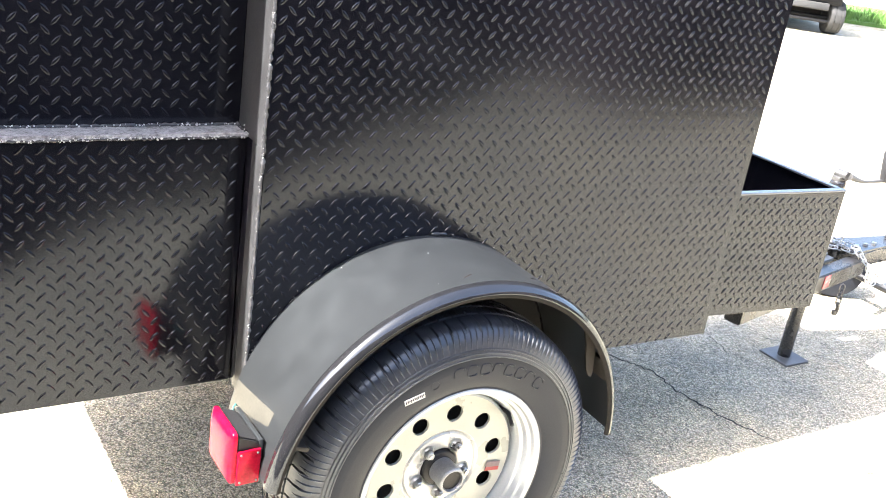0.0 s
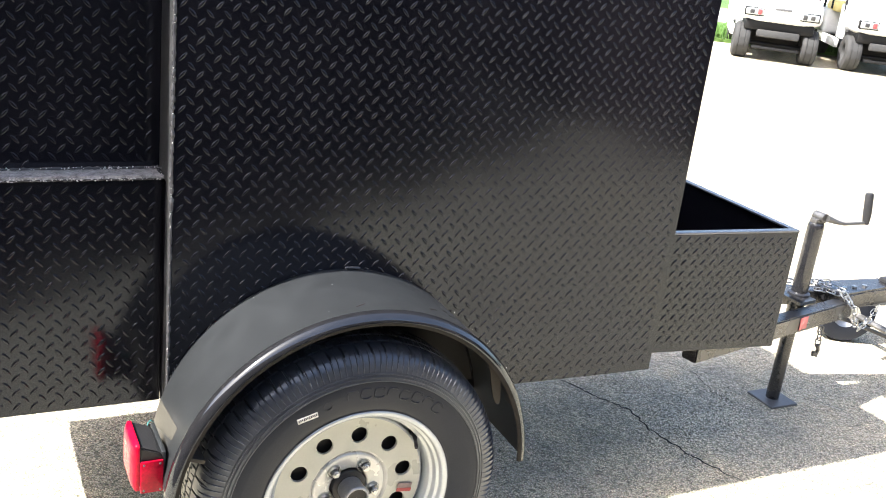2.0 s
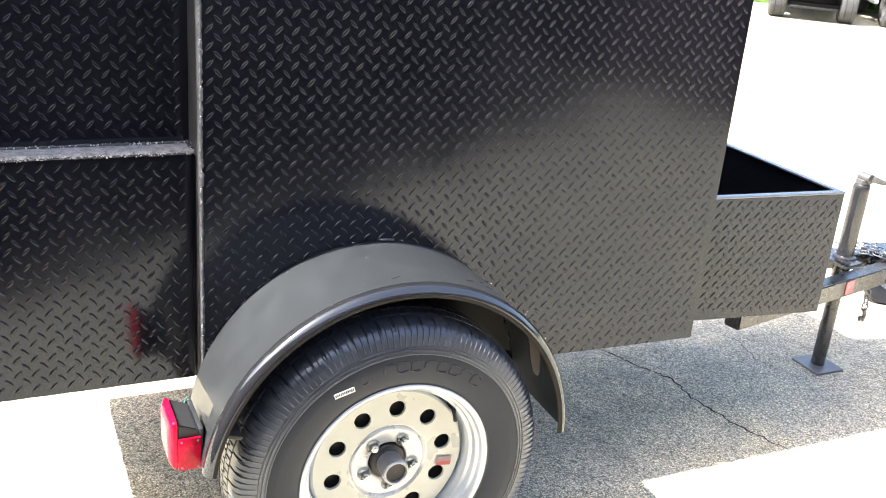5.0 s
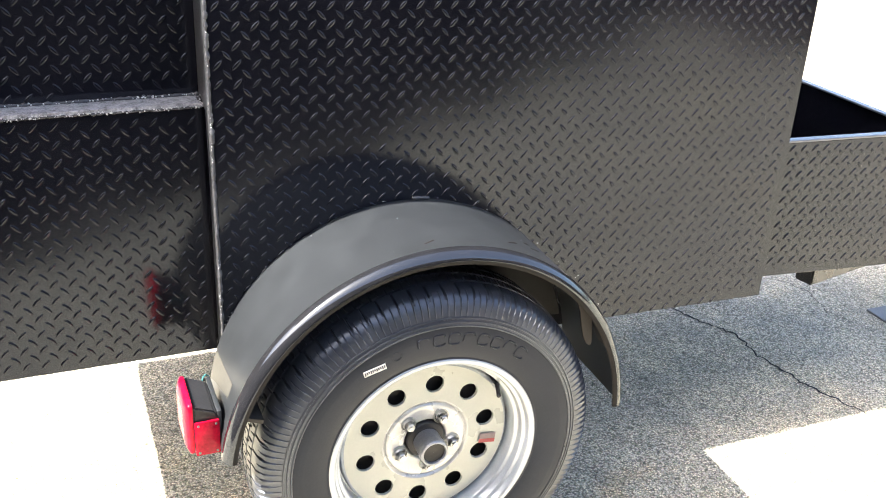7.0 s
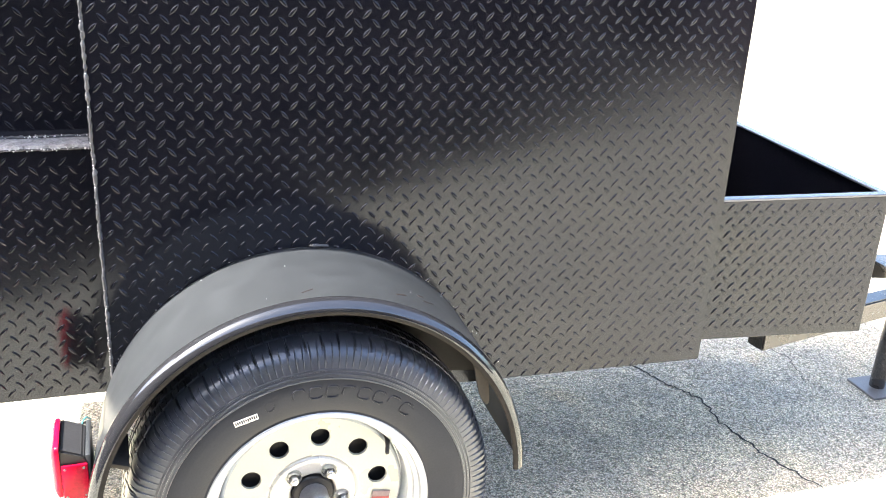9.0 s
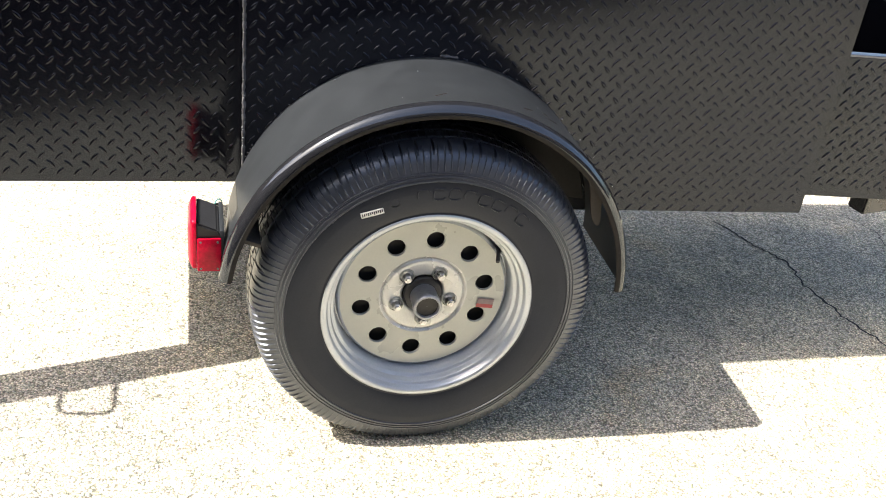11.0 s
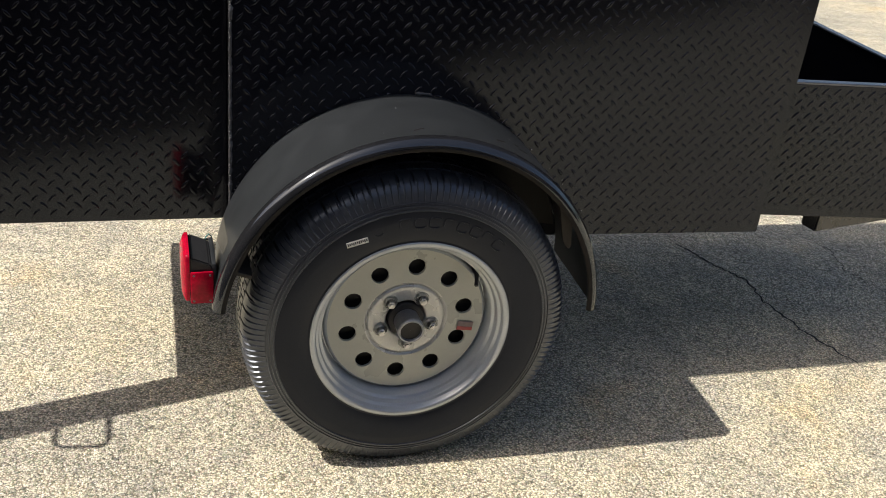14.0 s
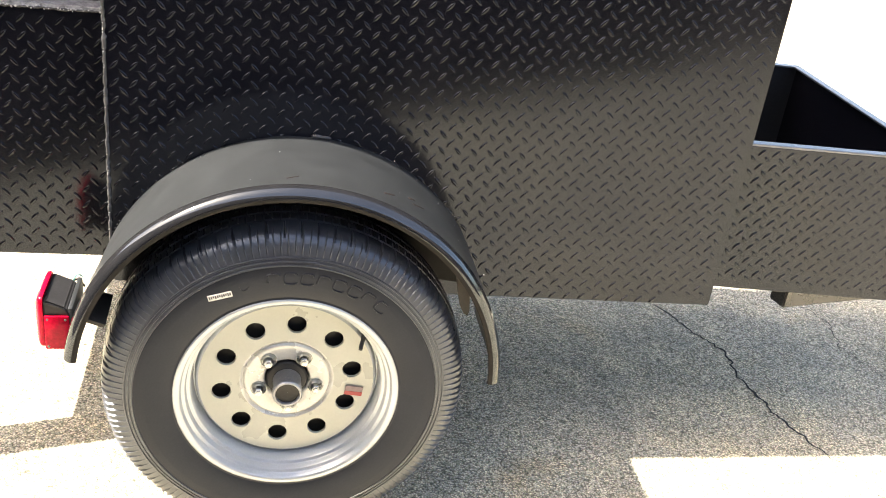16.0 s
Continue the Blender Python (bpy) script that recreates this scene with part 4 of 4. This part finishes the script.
def small_wheel(name, centre, ang, r, w, parent, rubber=None):
    bm = bmesh.new()
    turn = Matrix.Rotation(radians(ang), 4, "Z")
    prof = [(r * 0.45, -w * 0.42), (r * 0.7, -w * 0.5), (r * 0.93, -w * 0.46), (r, -w * 0.3), (r, w * 0.3), (r * 0.93, w * 0.46), (r * 0.7, w * 0.5), (r * 0.45, w * 0.42)]
    lathe(bm, prof, (0, 0, 0), 72, shape=lambda q, y, a, k, j: q - (0.007 if j in (3, 4) and (k + (j - 3) * 2) % 4 < 1 else 0))
    bmesh.ops.transform(bm, matrix=Matrix.Translation(centre) @ turn, verts=bm.verts)
    t = part(name, bm, rubber or WORN, parent, "small worn knobbly tyre")
    bm = bmesh.new()
    lathe(bm, [(0.0001, -w * 0.3), (r * 0.2, -w * 0.36), (r * 0.3, -w * 0.25), (r * 0.46, -w * 0.42), (r * 0.46, w * 0.4), (r * 0.2, w * 0.3), (0.0001, w * 0.3)], (0, 0, 0), 32)
    bmesh.ops.transform(bm, matrix=Matrix.Translation(centre) @ turn, verts=bm.verts)
    part("hub", bm, STEEL, t, "pale hub")


small_wheel("tyre", (-0.170, 0.005, 0.122), -30, 0.122, 0.09, cart, RUBBER)
small_wheel("tyre", (-0.118, -0.492, 0.115), 35, 0.115, 0.12, cart)
bm = bmesh.new()
tube(bm, [(-0.70, -0.41, 0.325), (-0.45, -0.42, 0.23), (-0.17, -0.43, 0.12)], 0.0075, 8)
part("tie_rod", bm, TRIM, cart, "black threaded tie rod")
bm = box(bmesh.new(), (-0.35, -0.045, -0.006), (0.75, 0.045, 0.006), 0.002, Matrix.Translation((0.25, -0.06, 0.10)) @ Matrix.Rotation(radians(24), 4, "Z"))
part("plank", bm, PLANK, cart, "galvanised steel plank")
bm = bmesh.new()
tube(bm, [(-0.24, -0.345, 0.35), (-0.20, -0.335, 0.27), (-0.12, -0.33, 0.14), (-0.06, -0.36, 0.10)], 0.012, 8)
tube(bm, [(-0.35, -0.20, 0.26), (0.05, -0.12, 0.20), (0.1, -0.1, 0.17)], 0.012, 8)
tube(bm, [(-0.15, -0.46, 0.115), (-0.14, 0.05, 0.122)], 0.014, 8)
tube(bm, [(-0.14, -0.2, 0.12), (0.02, -0.15, 0.10)], 0.014, 8)
part("frame_bar", bm, DIRTY, cart, "dull steel frame bars")
bm = bmesh.new()
bmesh.ops.create_uvsphere(bm, u_segments=20, v_segments=12, radius=0.0225, matrix=Matrix.Translation((-0.239, -0.349, 0.39)))
part("hitch_ball", bm, STEEL, cart, "bright steel hitch ball")
bm = bmesh.new()
tube(bm, [(-0.239, -0.349, 0.34), (-0.239, -0.349, 0.372)], 0.010, 10)
part("ball_shank", bm, TRIM, cart)


# ---- golf carts ----
def golf_cart(at, turn, body, cloth, label):
    """A golf cart that faces -y before it is turned; its origin lies on the ground under the front axle."""
    g = thing("golf_cart", at, label, "golf cart", "parked golf carts", turn)
    # front cowl: rounded nose made of stacked outlines
    bm = bmesh.new()
    rings = []
    for z, w, y0, y1 in ((0.50, 0.46, -0.22, 0.50), (0.53, 0.50, -0.275, 0.50), (0.60, 0.515, -0.30, 0.50), (0.70, 0.51, -0.285, 0.50), (0.745, 0.50, -0.25, 0.50), (0.785, 0.485, -0.16, 0.50), (0.82, 0.47, -0.02, 0.50), (0.85, 0.44, 0.20, 0.50), (0.865, 0.40, 0.36, 0.50)):
        ring = []
        for k in range(17):
            u = -1 + 2 * k / 16
            x = w * math.copysign(min(1.0, abs(u) ** 0.9), u)
            y = y0 + 0.10 * abs(u) ** 4 + 0.04 * u * u
            ring.append(bm.verts.new((x, y, z)))
        ring += [bm.verts.new((w, y1, z)), bm.verts.new((-w, y1, z))]
        rings.append(ring)
    for s, t in zip(rings, rings[1:]):
        for k in range(len(s)):
            bm.faces.new((s[k], s[(k + 1) % len(s)], t[(k + 1) % len(s)], t[k]))
    bm.faces.new(rings[0])
    bm.faces.new(rings[-1])
    part("cowl", bm, body, g, angle=50)
    part("bumper", box(bmesh.new(), (-0.44, -0.20, 0.38), (0.44, 0.30, 0.515), 0.03), CARTBLACK, g, "black plastic bumper")
    part("axle_shield", box(bmesh.new(), (-0.27, -0.30, 0.27), (0.27, -0.22, 0.365), 0.02, Matrix.Rotation(radians(-8), 4, "X")), WORN, g)
    bm = bmesh.new()
    tube(bm, [(-0.36, 0, 0.20), (0.36, 0, 0.20)], 0.03, 10)
    box(bm, (-0.30, -0.24, 0.15), (0.30, -0.10, 0.185), 0.01)
    part("front_axle", bm, CARTBLACK, g)
    for sx in (-1, 1):
        lamp = box(bmesh.new(), (sx * 0.345 - 0.115, -0.300, 0.575), (sx * 0.345 + 0.115, -0.20, 0.665), 0.02, Matrix.Rotation(radians(0), 4, "X"))
        l = part("headlight", lamp, LAMP, g, "clear headlight")
        part("marker_lamp", box(bmesh.new(), (sx * 0.283 - 0.025, -0.308, 0.588), (sx * 0.283 + 0.025, -0.295, 0.652), 0.006), BANDRED if sx < 0 else WORN, l)
        part("lamp_bulb", box(bmesh.new(), (sx * 0.378 - 0.027, -0.306, 0.595), (sx * 0.378 + 0.027, -0.296, 0.645), 0.006), WORN, l)
        part("lamp_surround", box(bmesh.new(), (sx * 0.345 - 0.125, -0.285, 0.565), (sx * 0.345 + 0.125, -0.20, 0.672), 0.012), CARTBLACK, l)
    part("emblem", box(bmesh.new(), (-0.105, -0.310, 0.668), (0.105, -0.250, 0.694), 0.004), EMBLEM, g, "grey maker's plate")
    part("underbody", box(bmesh.new(), (-0.34, 0.15, 0.17), (0.34, 1.9, 0.40), 0.03), CARTBLACK, g)
    for sx in (-1, 1):
        for y, sz in ((0.0, 1.0), (1.68, 1.0)):
            bm = bmesh.new()
            R, w = 0.225, 0.205
            prof = [(0.10, -w * 0.40), (0.13, -w * 0.5), (0.175, -w * 0.52), (0.212, -w * 0.45), (R, -w * 0.32), (R, -0.045), (R - 0.008, -0.042), (R - 0.008, -0.034), (R, -0.031), (R, 0.031), (R - 0.008, 0.034), (R - 0.008, 0.042), (R, 0.045), (R, w * 0.32), (0.212, w * 0.45), (0.175, w * 0.52), (0.13, w * 0.5), (0.10, w * 0.40)]
            lathe(bm, prof, (sx * 0.43, y, R), 56, axis="x", shape=lambda q, yy, a, k, j: q - (0.004 if k % 4 == 0 and q > 0.22 else 0))
            t = part("tyre", bm, WORN, g, "worn grey turf tyre")
            bm = bmesh.new()
            lathe(bm, [(0.0001, sx * 0.04), (0.05, sx * 0.05), (0.07, sx * 0.03), (0.102, sx * w * 0.42), (0.102, -sx * w * 0.4), (0.0001, -sx * 0.05)], (sx * 0.43, y, R), 28, axis="x")
            part("hub", bm, WORN, t)
    for sx in (-1, 1):
        bm = bmesh.new()
        tube(bm, [(sx * 0.53, 1.0, 0.70), (sx * 0.54, 0.98, 0.90), (sx * 0.54, 1.1, 0.98), (sx * 0.54, 1.4, 0.98), (sx * 0.53, 1.5, 0.90)], 0.014, 8)
        part("hip_rail", bm, CARTBLACK, g)
        part("cowl_side", box(bmesh.new(), (sx * 0.48 - 0.02, 0.30, 0.36), (sx * 0.48 + 0.02, 0.62, 0.80), 0.015), body, g)
    part("floor_pan", box(bmesh.new(), (-0.52, 0.40, 0.26), (0.52, 1.35, 0.33), 0.02), CARTBLACK, g)
    for sx in (-1, 1):
        part("rocker_panel", box(bmesh.new(), (sx * 0.535 - 0.03, 0.36, 0.24), (sx * 0.535 + 0.03, 1.4, 0.36), 0.015), body, g)
    part("rear_body", box(bmesh.new(), (-0.56, 1.15, 0.34), (0.56, 2.15, 0.68), 0.06, segments=3), body, g)
    part("seat", box(bmesh.new(), (-0.50, 0.95, 0.66), (0.50, 1.45, 0.80), 0.05, segments=3), cloth, g, "padded bench seat")
    part("backrest", box(bmesh.new(), (-0.48, 1.42, 0.86), (0.48, 1.52, 1.16), 0.04, segments=3), cloth, g)
    part("dashboard", box(bmesh.new(), (-0.44, 0.44, 0.68), (0.44, 0.60, 0.845), 0.03), CARTBLACK, g)
    bm = bmesh.new()
    tube(bm, [(0.22, 0.55, 0.82), (0.22, 0.78, 1.02)], 0.018, 10)
    c, ax = Vector((0.22, 0.78, 1.02)), Vector((0, 0.75, 0.66)).normalized()
    side_v = Vector((1, 0, 0))
    up_v = ax.cross(side_v)
    tube(bm, [c + 0.17 * (math.cos(t) * side_v + math.sin(t) * up_v) for t in np.linspace(0, 2 * math.pi, 33)], 0.012, 8)
    tube(bm, [c - 0.17 * side_v, c + 0.17 * side_v], 0.010, 8)
    part("steering_wheel", bm, CARTBLACK, g)
    for sx in (-1, 1):
        for y0, y1 in ((0.40, 0.62), (1.55, 1.45)):
            bm = bmesh.new()
            tube(bm, [(sx * 0.50, y0, 0.66), (sx * 0.50, (y0 + y1) / 2, 1.2), (sx * 0.48, y1, 1.82)], 0.016, 8)
            part("strut", bm, CARTBLACK, g)
    bm = box(bmesh.new(), (-0.56, 0.45, 1.82), (0.56, 1.95, 1.88), 0.03, segments=3)
    part("canopy", bm, body, g)
    return g


golf_cart((9.165, 8.085, 0), -39, WHITE, BEIGE, "white golf cart with a beige bench seat parked on the lot")
second = golf_cart((10.33, 7.30, 0), -33, WHITE, YELLOW, "white golf cart with a yellow seat and pale windshield")
part("windshield", box(bmesh.new(), (-0.42, -0.006, 0.0), (0.44, 0.006, 0.62), 0.01, Matrix.Translation((0, 0.40, 0.868)) @ Matrix.Rotation(radians(-14), 4, "X")), GLARE, second, "opaque pale windshield with glare put into its colour")

# ---- lawn and its kerb beyond the lot ----
E1 = Vector((7.06, 11.05))
E2 = Vector((15.46, 6.25))
way = (E2 - E1).normalized()
out = Vector((-way.y, way.x))
bm = bmesh.new()
a, b = E1 - way * 60, E2 + way * 60
prism(bm, [(*a, 0.0), (*b, 0.0), (*(b + out * 70), 0.0), (*(a + out * 70), 0.0)], (0, 0, 0.05))
tagged(part("lawn", bm, TURF, smooth=False), "sunlit mown green lawn beyond the lot", "lawn", kind="structure")
bm = bmesh.new()
prism(bm, [(*(a + out * 2.8), 0.0), (*(b + out * 2.8), 0.0), (*(b + out * 6.0), 0.0), (*(a + out * 6.0), 0.0)], (0, 0, 0.056))
tagged(part("path", bm, CONCRETE, smooth=False), "pale concrete path across the lawn", "path", kind="structure")
bm = bmesh.new()
prism(bm, [(*(a + out * 12), 0.0), (*(b + out * 12), 0.0), (*(b + out * 24), 0.0), (*(a + out * 24), 0.0)], (0, 0, 0.056))
tagged(part("path", bm, CONCRETE, smooth=False), "pale concrete drive far beyond the lawn", "path", kind="structure")
vs, fs = [], []
for k in range(9000):
    u, w = random.uniform(-1.5, 9.5), abs(random.gauss(0, 0.8))
    if 2.75 < w < 6.05:
        continue
    p = E1 + way * u + out * (w - 0.05)
    h, t = random.uniform(0.08, 0.2) * (1.3 if w < 0.3 else 0.7), random.uniform(0, 6.28)
    d = Vector((math.cos(t), math.sin(t))) * 0.006
    lean = Vector((random.gauss(0, 0.05), random.gauss(0, 0.05)))
    i = len(vs)
    vs += [(p.x - d.x, p.y - d.y, 0.03), (p.x + d.x, p.y + d.y, 0.03), (p.x + d.x * 0.6 + lean.x * 0.4, p.y + d.y * 0.6 + lean.y * 0.4, 0.03 + h * 0.6), (p.x + lean.x, p.y + lean.y, 0.03 + h)]
    fs += [(i, i + 1, i + 2), (i, i + 2, i + 3)]
me = bpy.data.meshes.new("grass")
me.from_pydata(vs, [], fs)
me.materials.append(GRASS)
tagged(new("grass", me), "uncut tufts of green grass along the lot's edge", "grass", kind="stuff")

# ---- unseen building added behind the viewer, to shade the near lot ----
bld = thing("building", (0, 0, 0), "unseen long dark building, added to shade the lot and darken reflections", "building")
u = Vector((0.835, -0.55))
nrm = Vector((0.55, 0.835))
H = 2.4
foot = Vector((-0.6 - 0.83 * H, -1.42 + 0.03 * H))
p0, p1 = foot - u * 9.0, foot + u * 6.6
bm = bmesh.new()
prism(bm, [(*p0, 0), (*p1, 0), (*(p1 - nrm * 8), 0), (*(p0 - nrm * 8), 0)], (0, 0, H - 0.12))
part("wall", bm, SIDING, bld, smooth=False)
bm = bmesh.new()
prism(bm, [(*p0, H - 0.119), (*p1, H - 0.119), (*(p1 - nrm * 8.1), H - 0.119), (*(p0 - nrm * 8.1), H - 0.119)], (0, 0, 0.119))
part("roof", bm, ROOFING, bld, smooth=False)
# unseen strip, coloured dark to deepen the shaded ground mirrored in the wall
bm = bmesh.new()
prism(bm, [(*(p0 + nrm * 0.02), 0), (*(p1 + nrm * 0.02), 0), (*(p1 + nrm * 0.98), 0), (*(p0 + nrm * 0.98), 0)], (0, 0, 0.004))
tagged(part("pavement_apron", bm, SHADESTRIP, smooth=False), "unseen dark strip added to deepen the building's shade in reflections", "pavement", kind="structure")
# unseen low red-brown wing added at the building's far end, to darken reflections
bm = bmesh.new()
prism(bm, [(3.7, -3.35, 0), (9.0, -3.35, 0), (9.0, -9.0, 0), (3.7, -9.0, 0)], (0, 0, H))
part("wing_wall", bm, WING, bld, "unseen dark red-brown wing", smooth=False)
for k in range(61):
    q = p0 + u * (0.2 + k * 0.252)
    bm = bmesh.new()
    prism(bm, [(*q, 0.05), (*(q + u * 0.05), 0.05), (*(q + u * 0.05 + nrm * 0.02), 0.05), (*(q + nrm * 0.02), 0.05)], (0, 0, H - 0.2))
    part("siding_rib", bm, SIDING, bld, smooth=False)
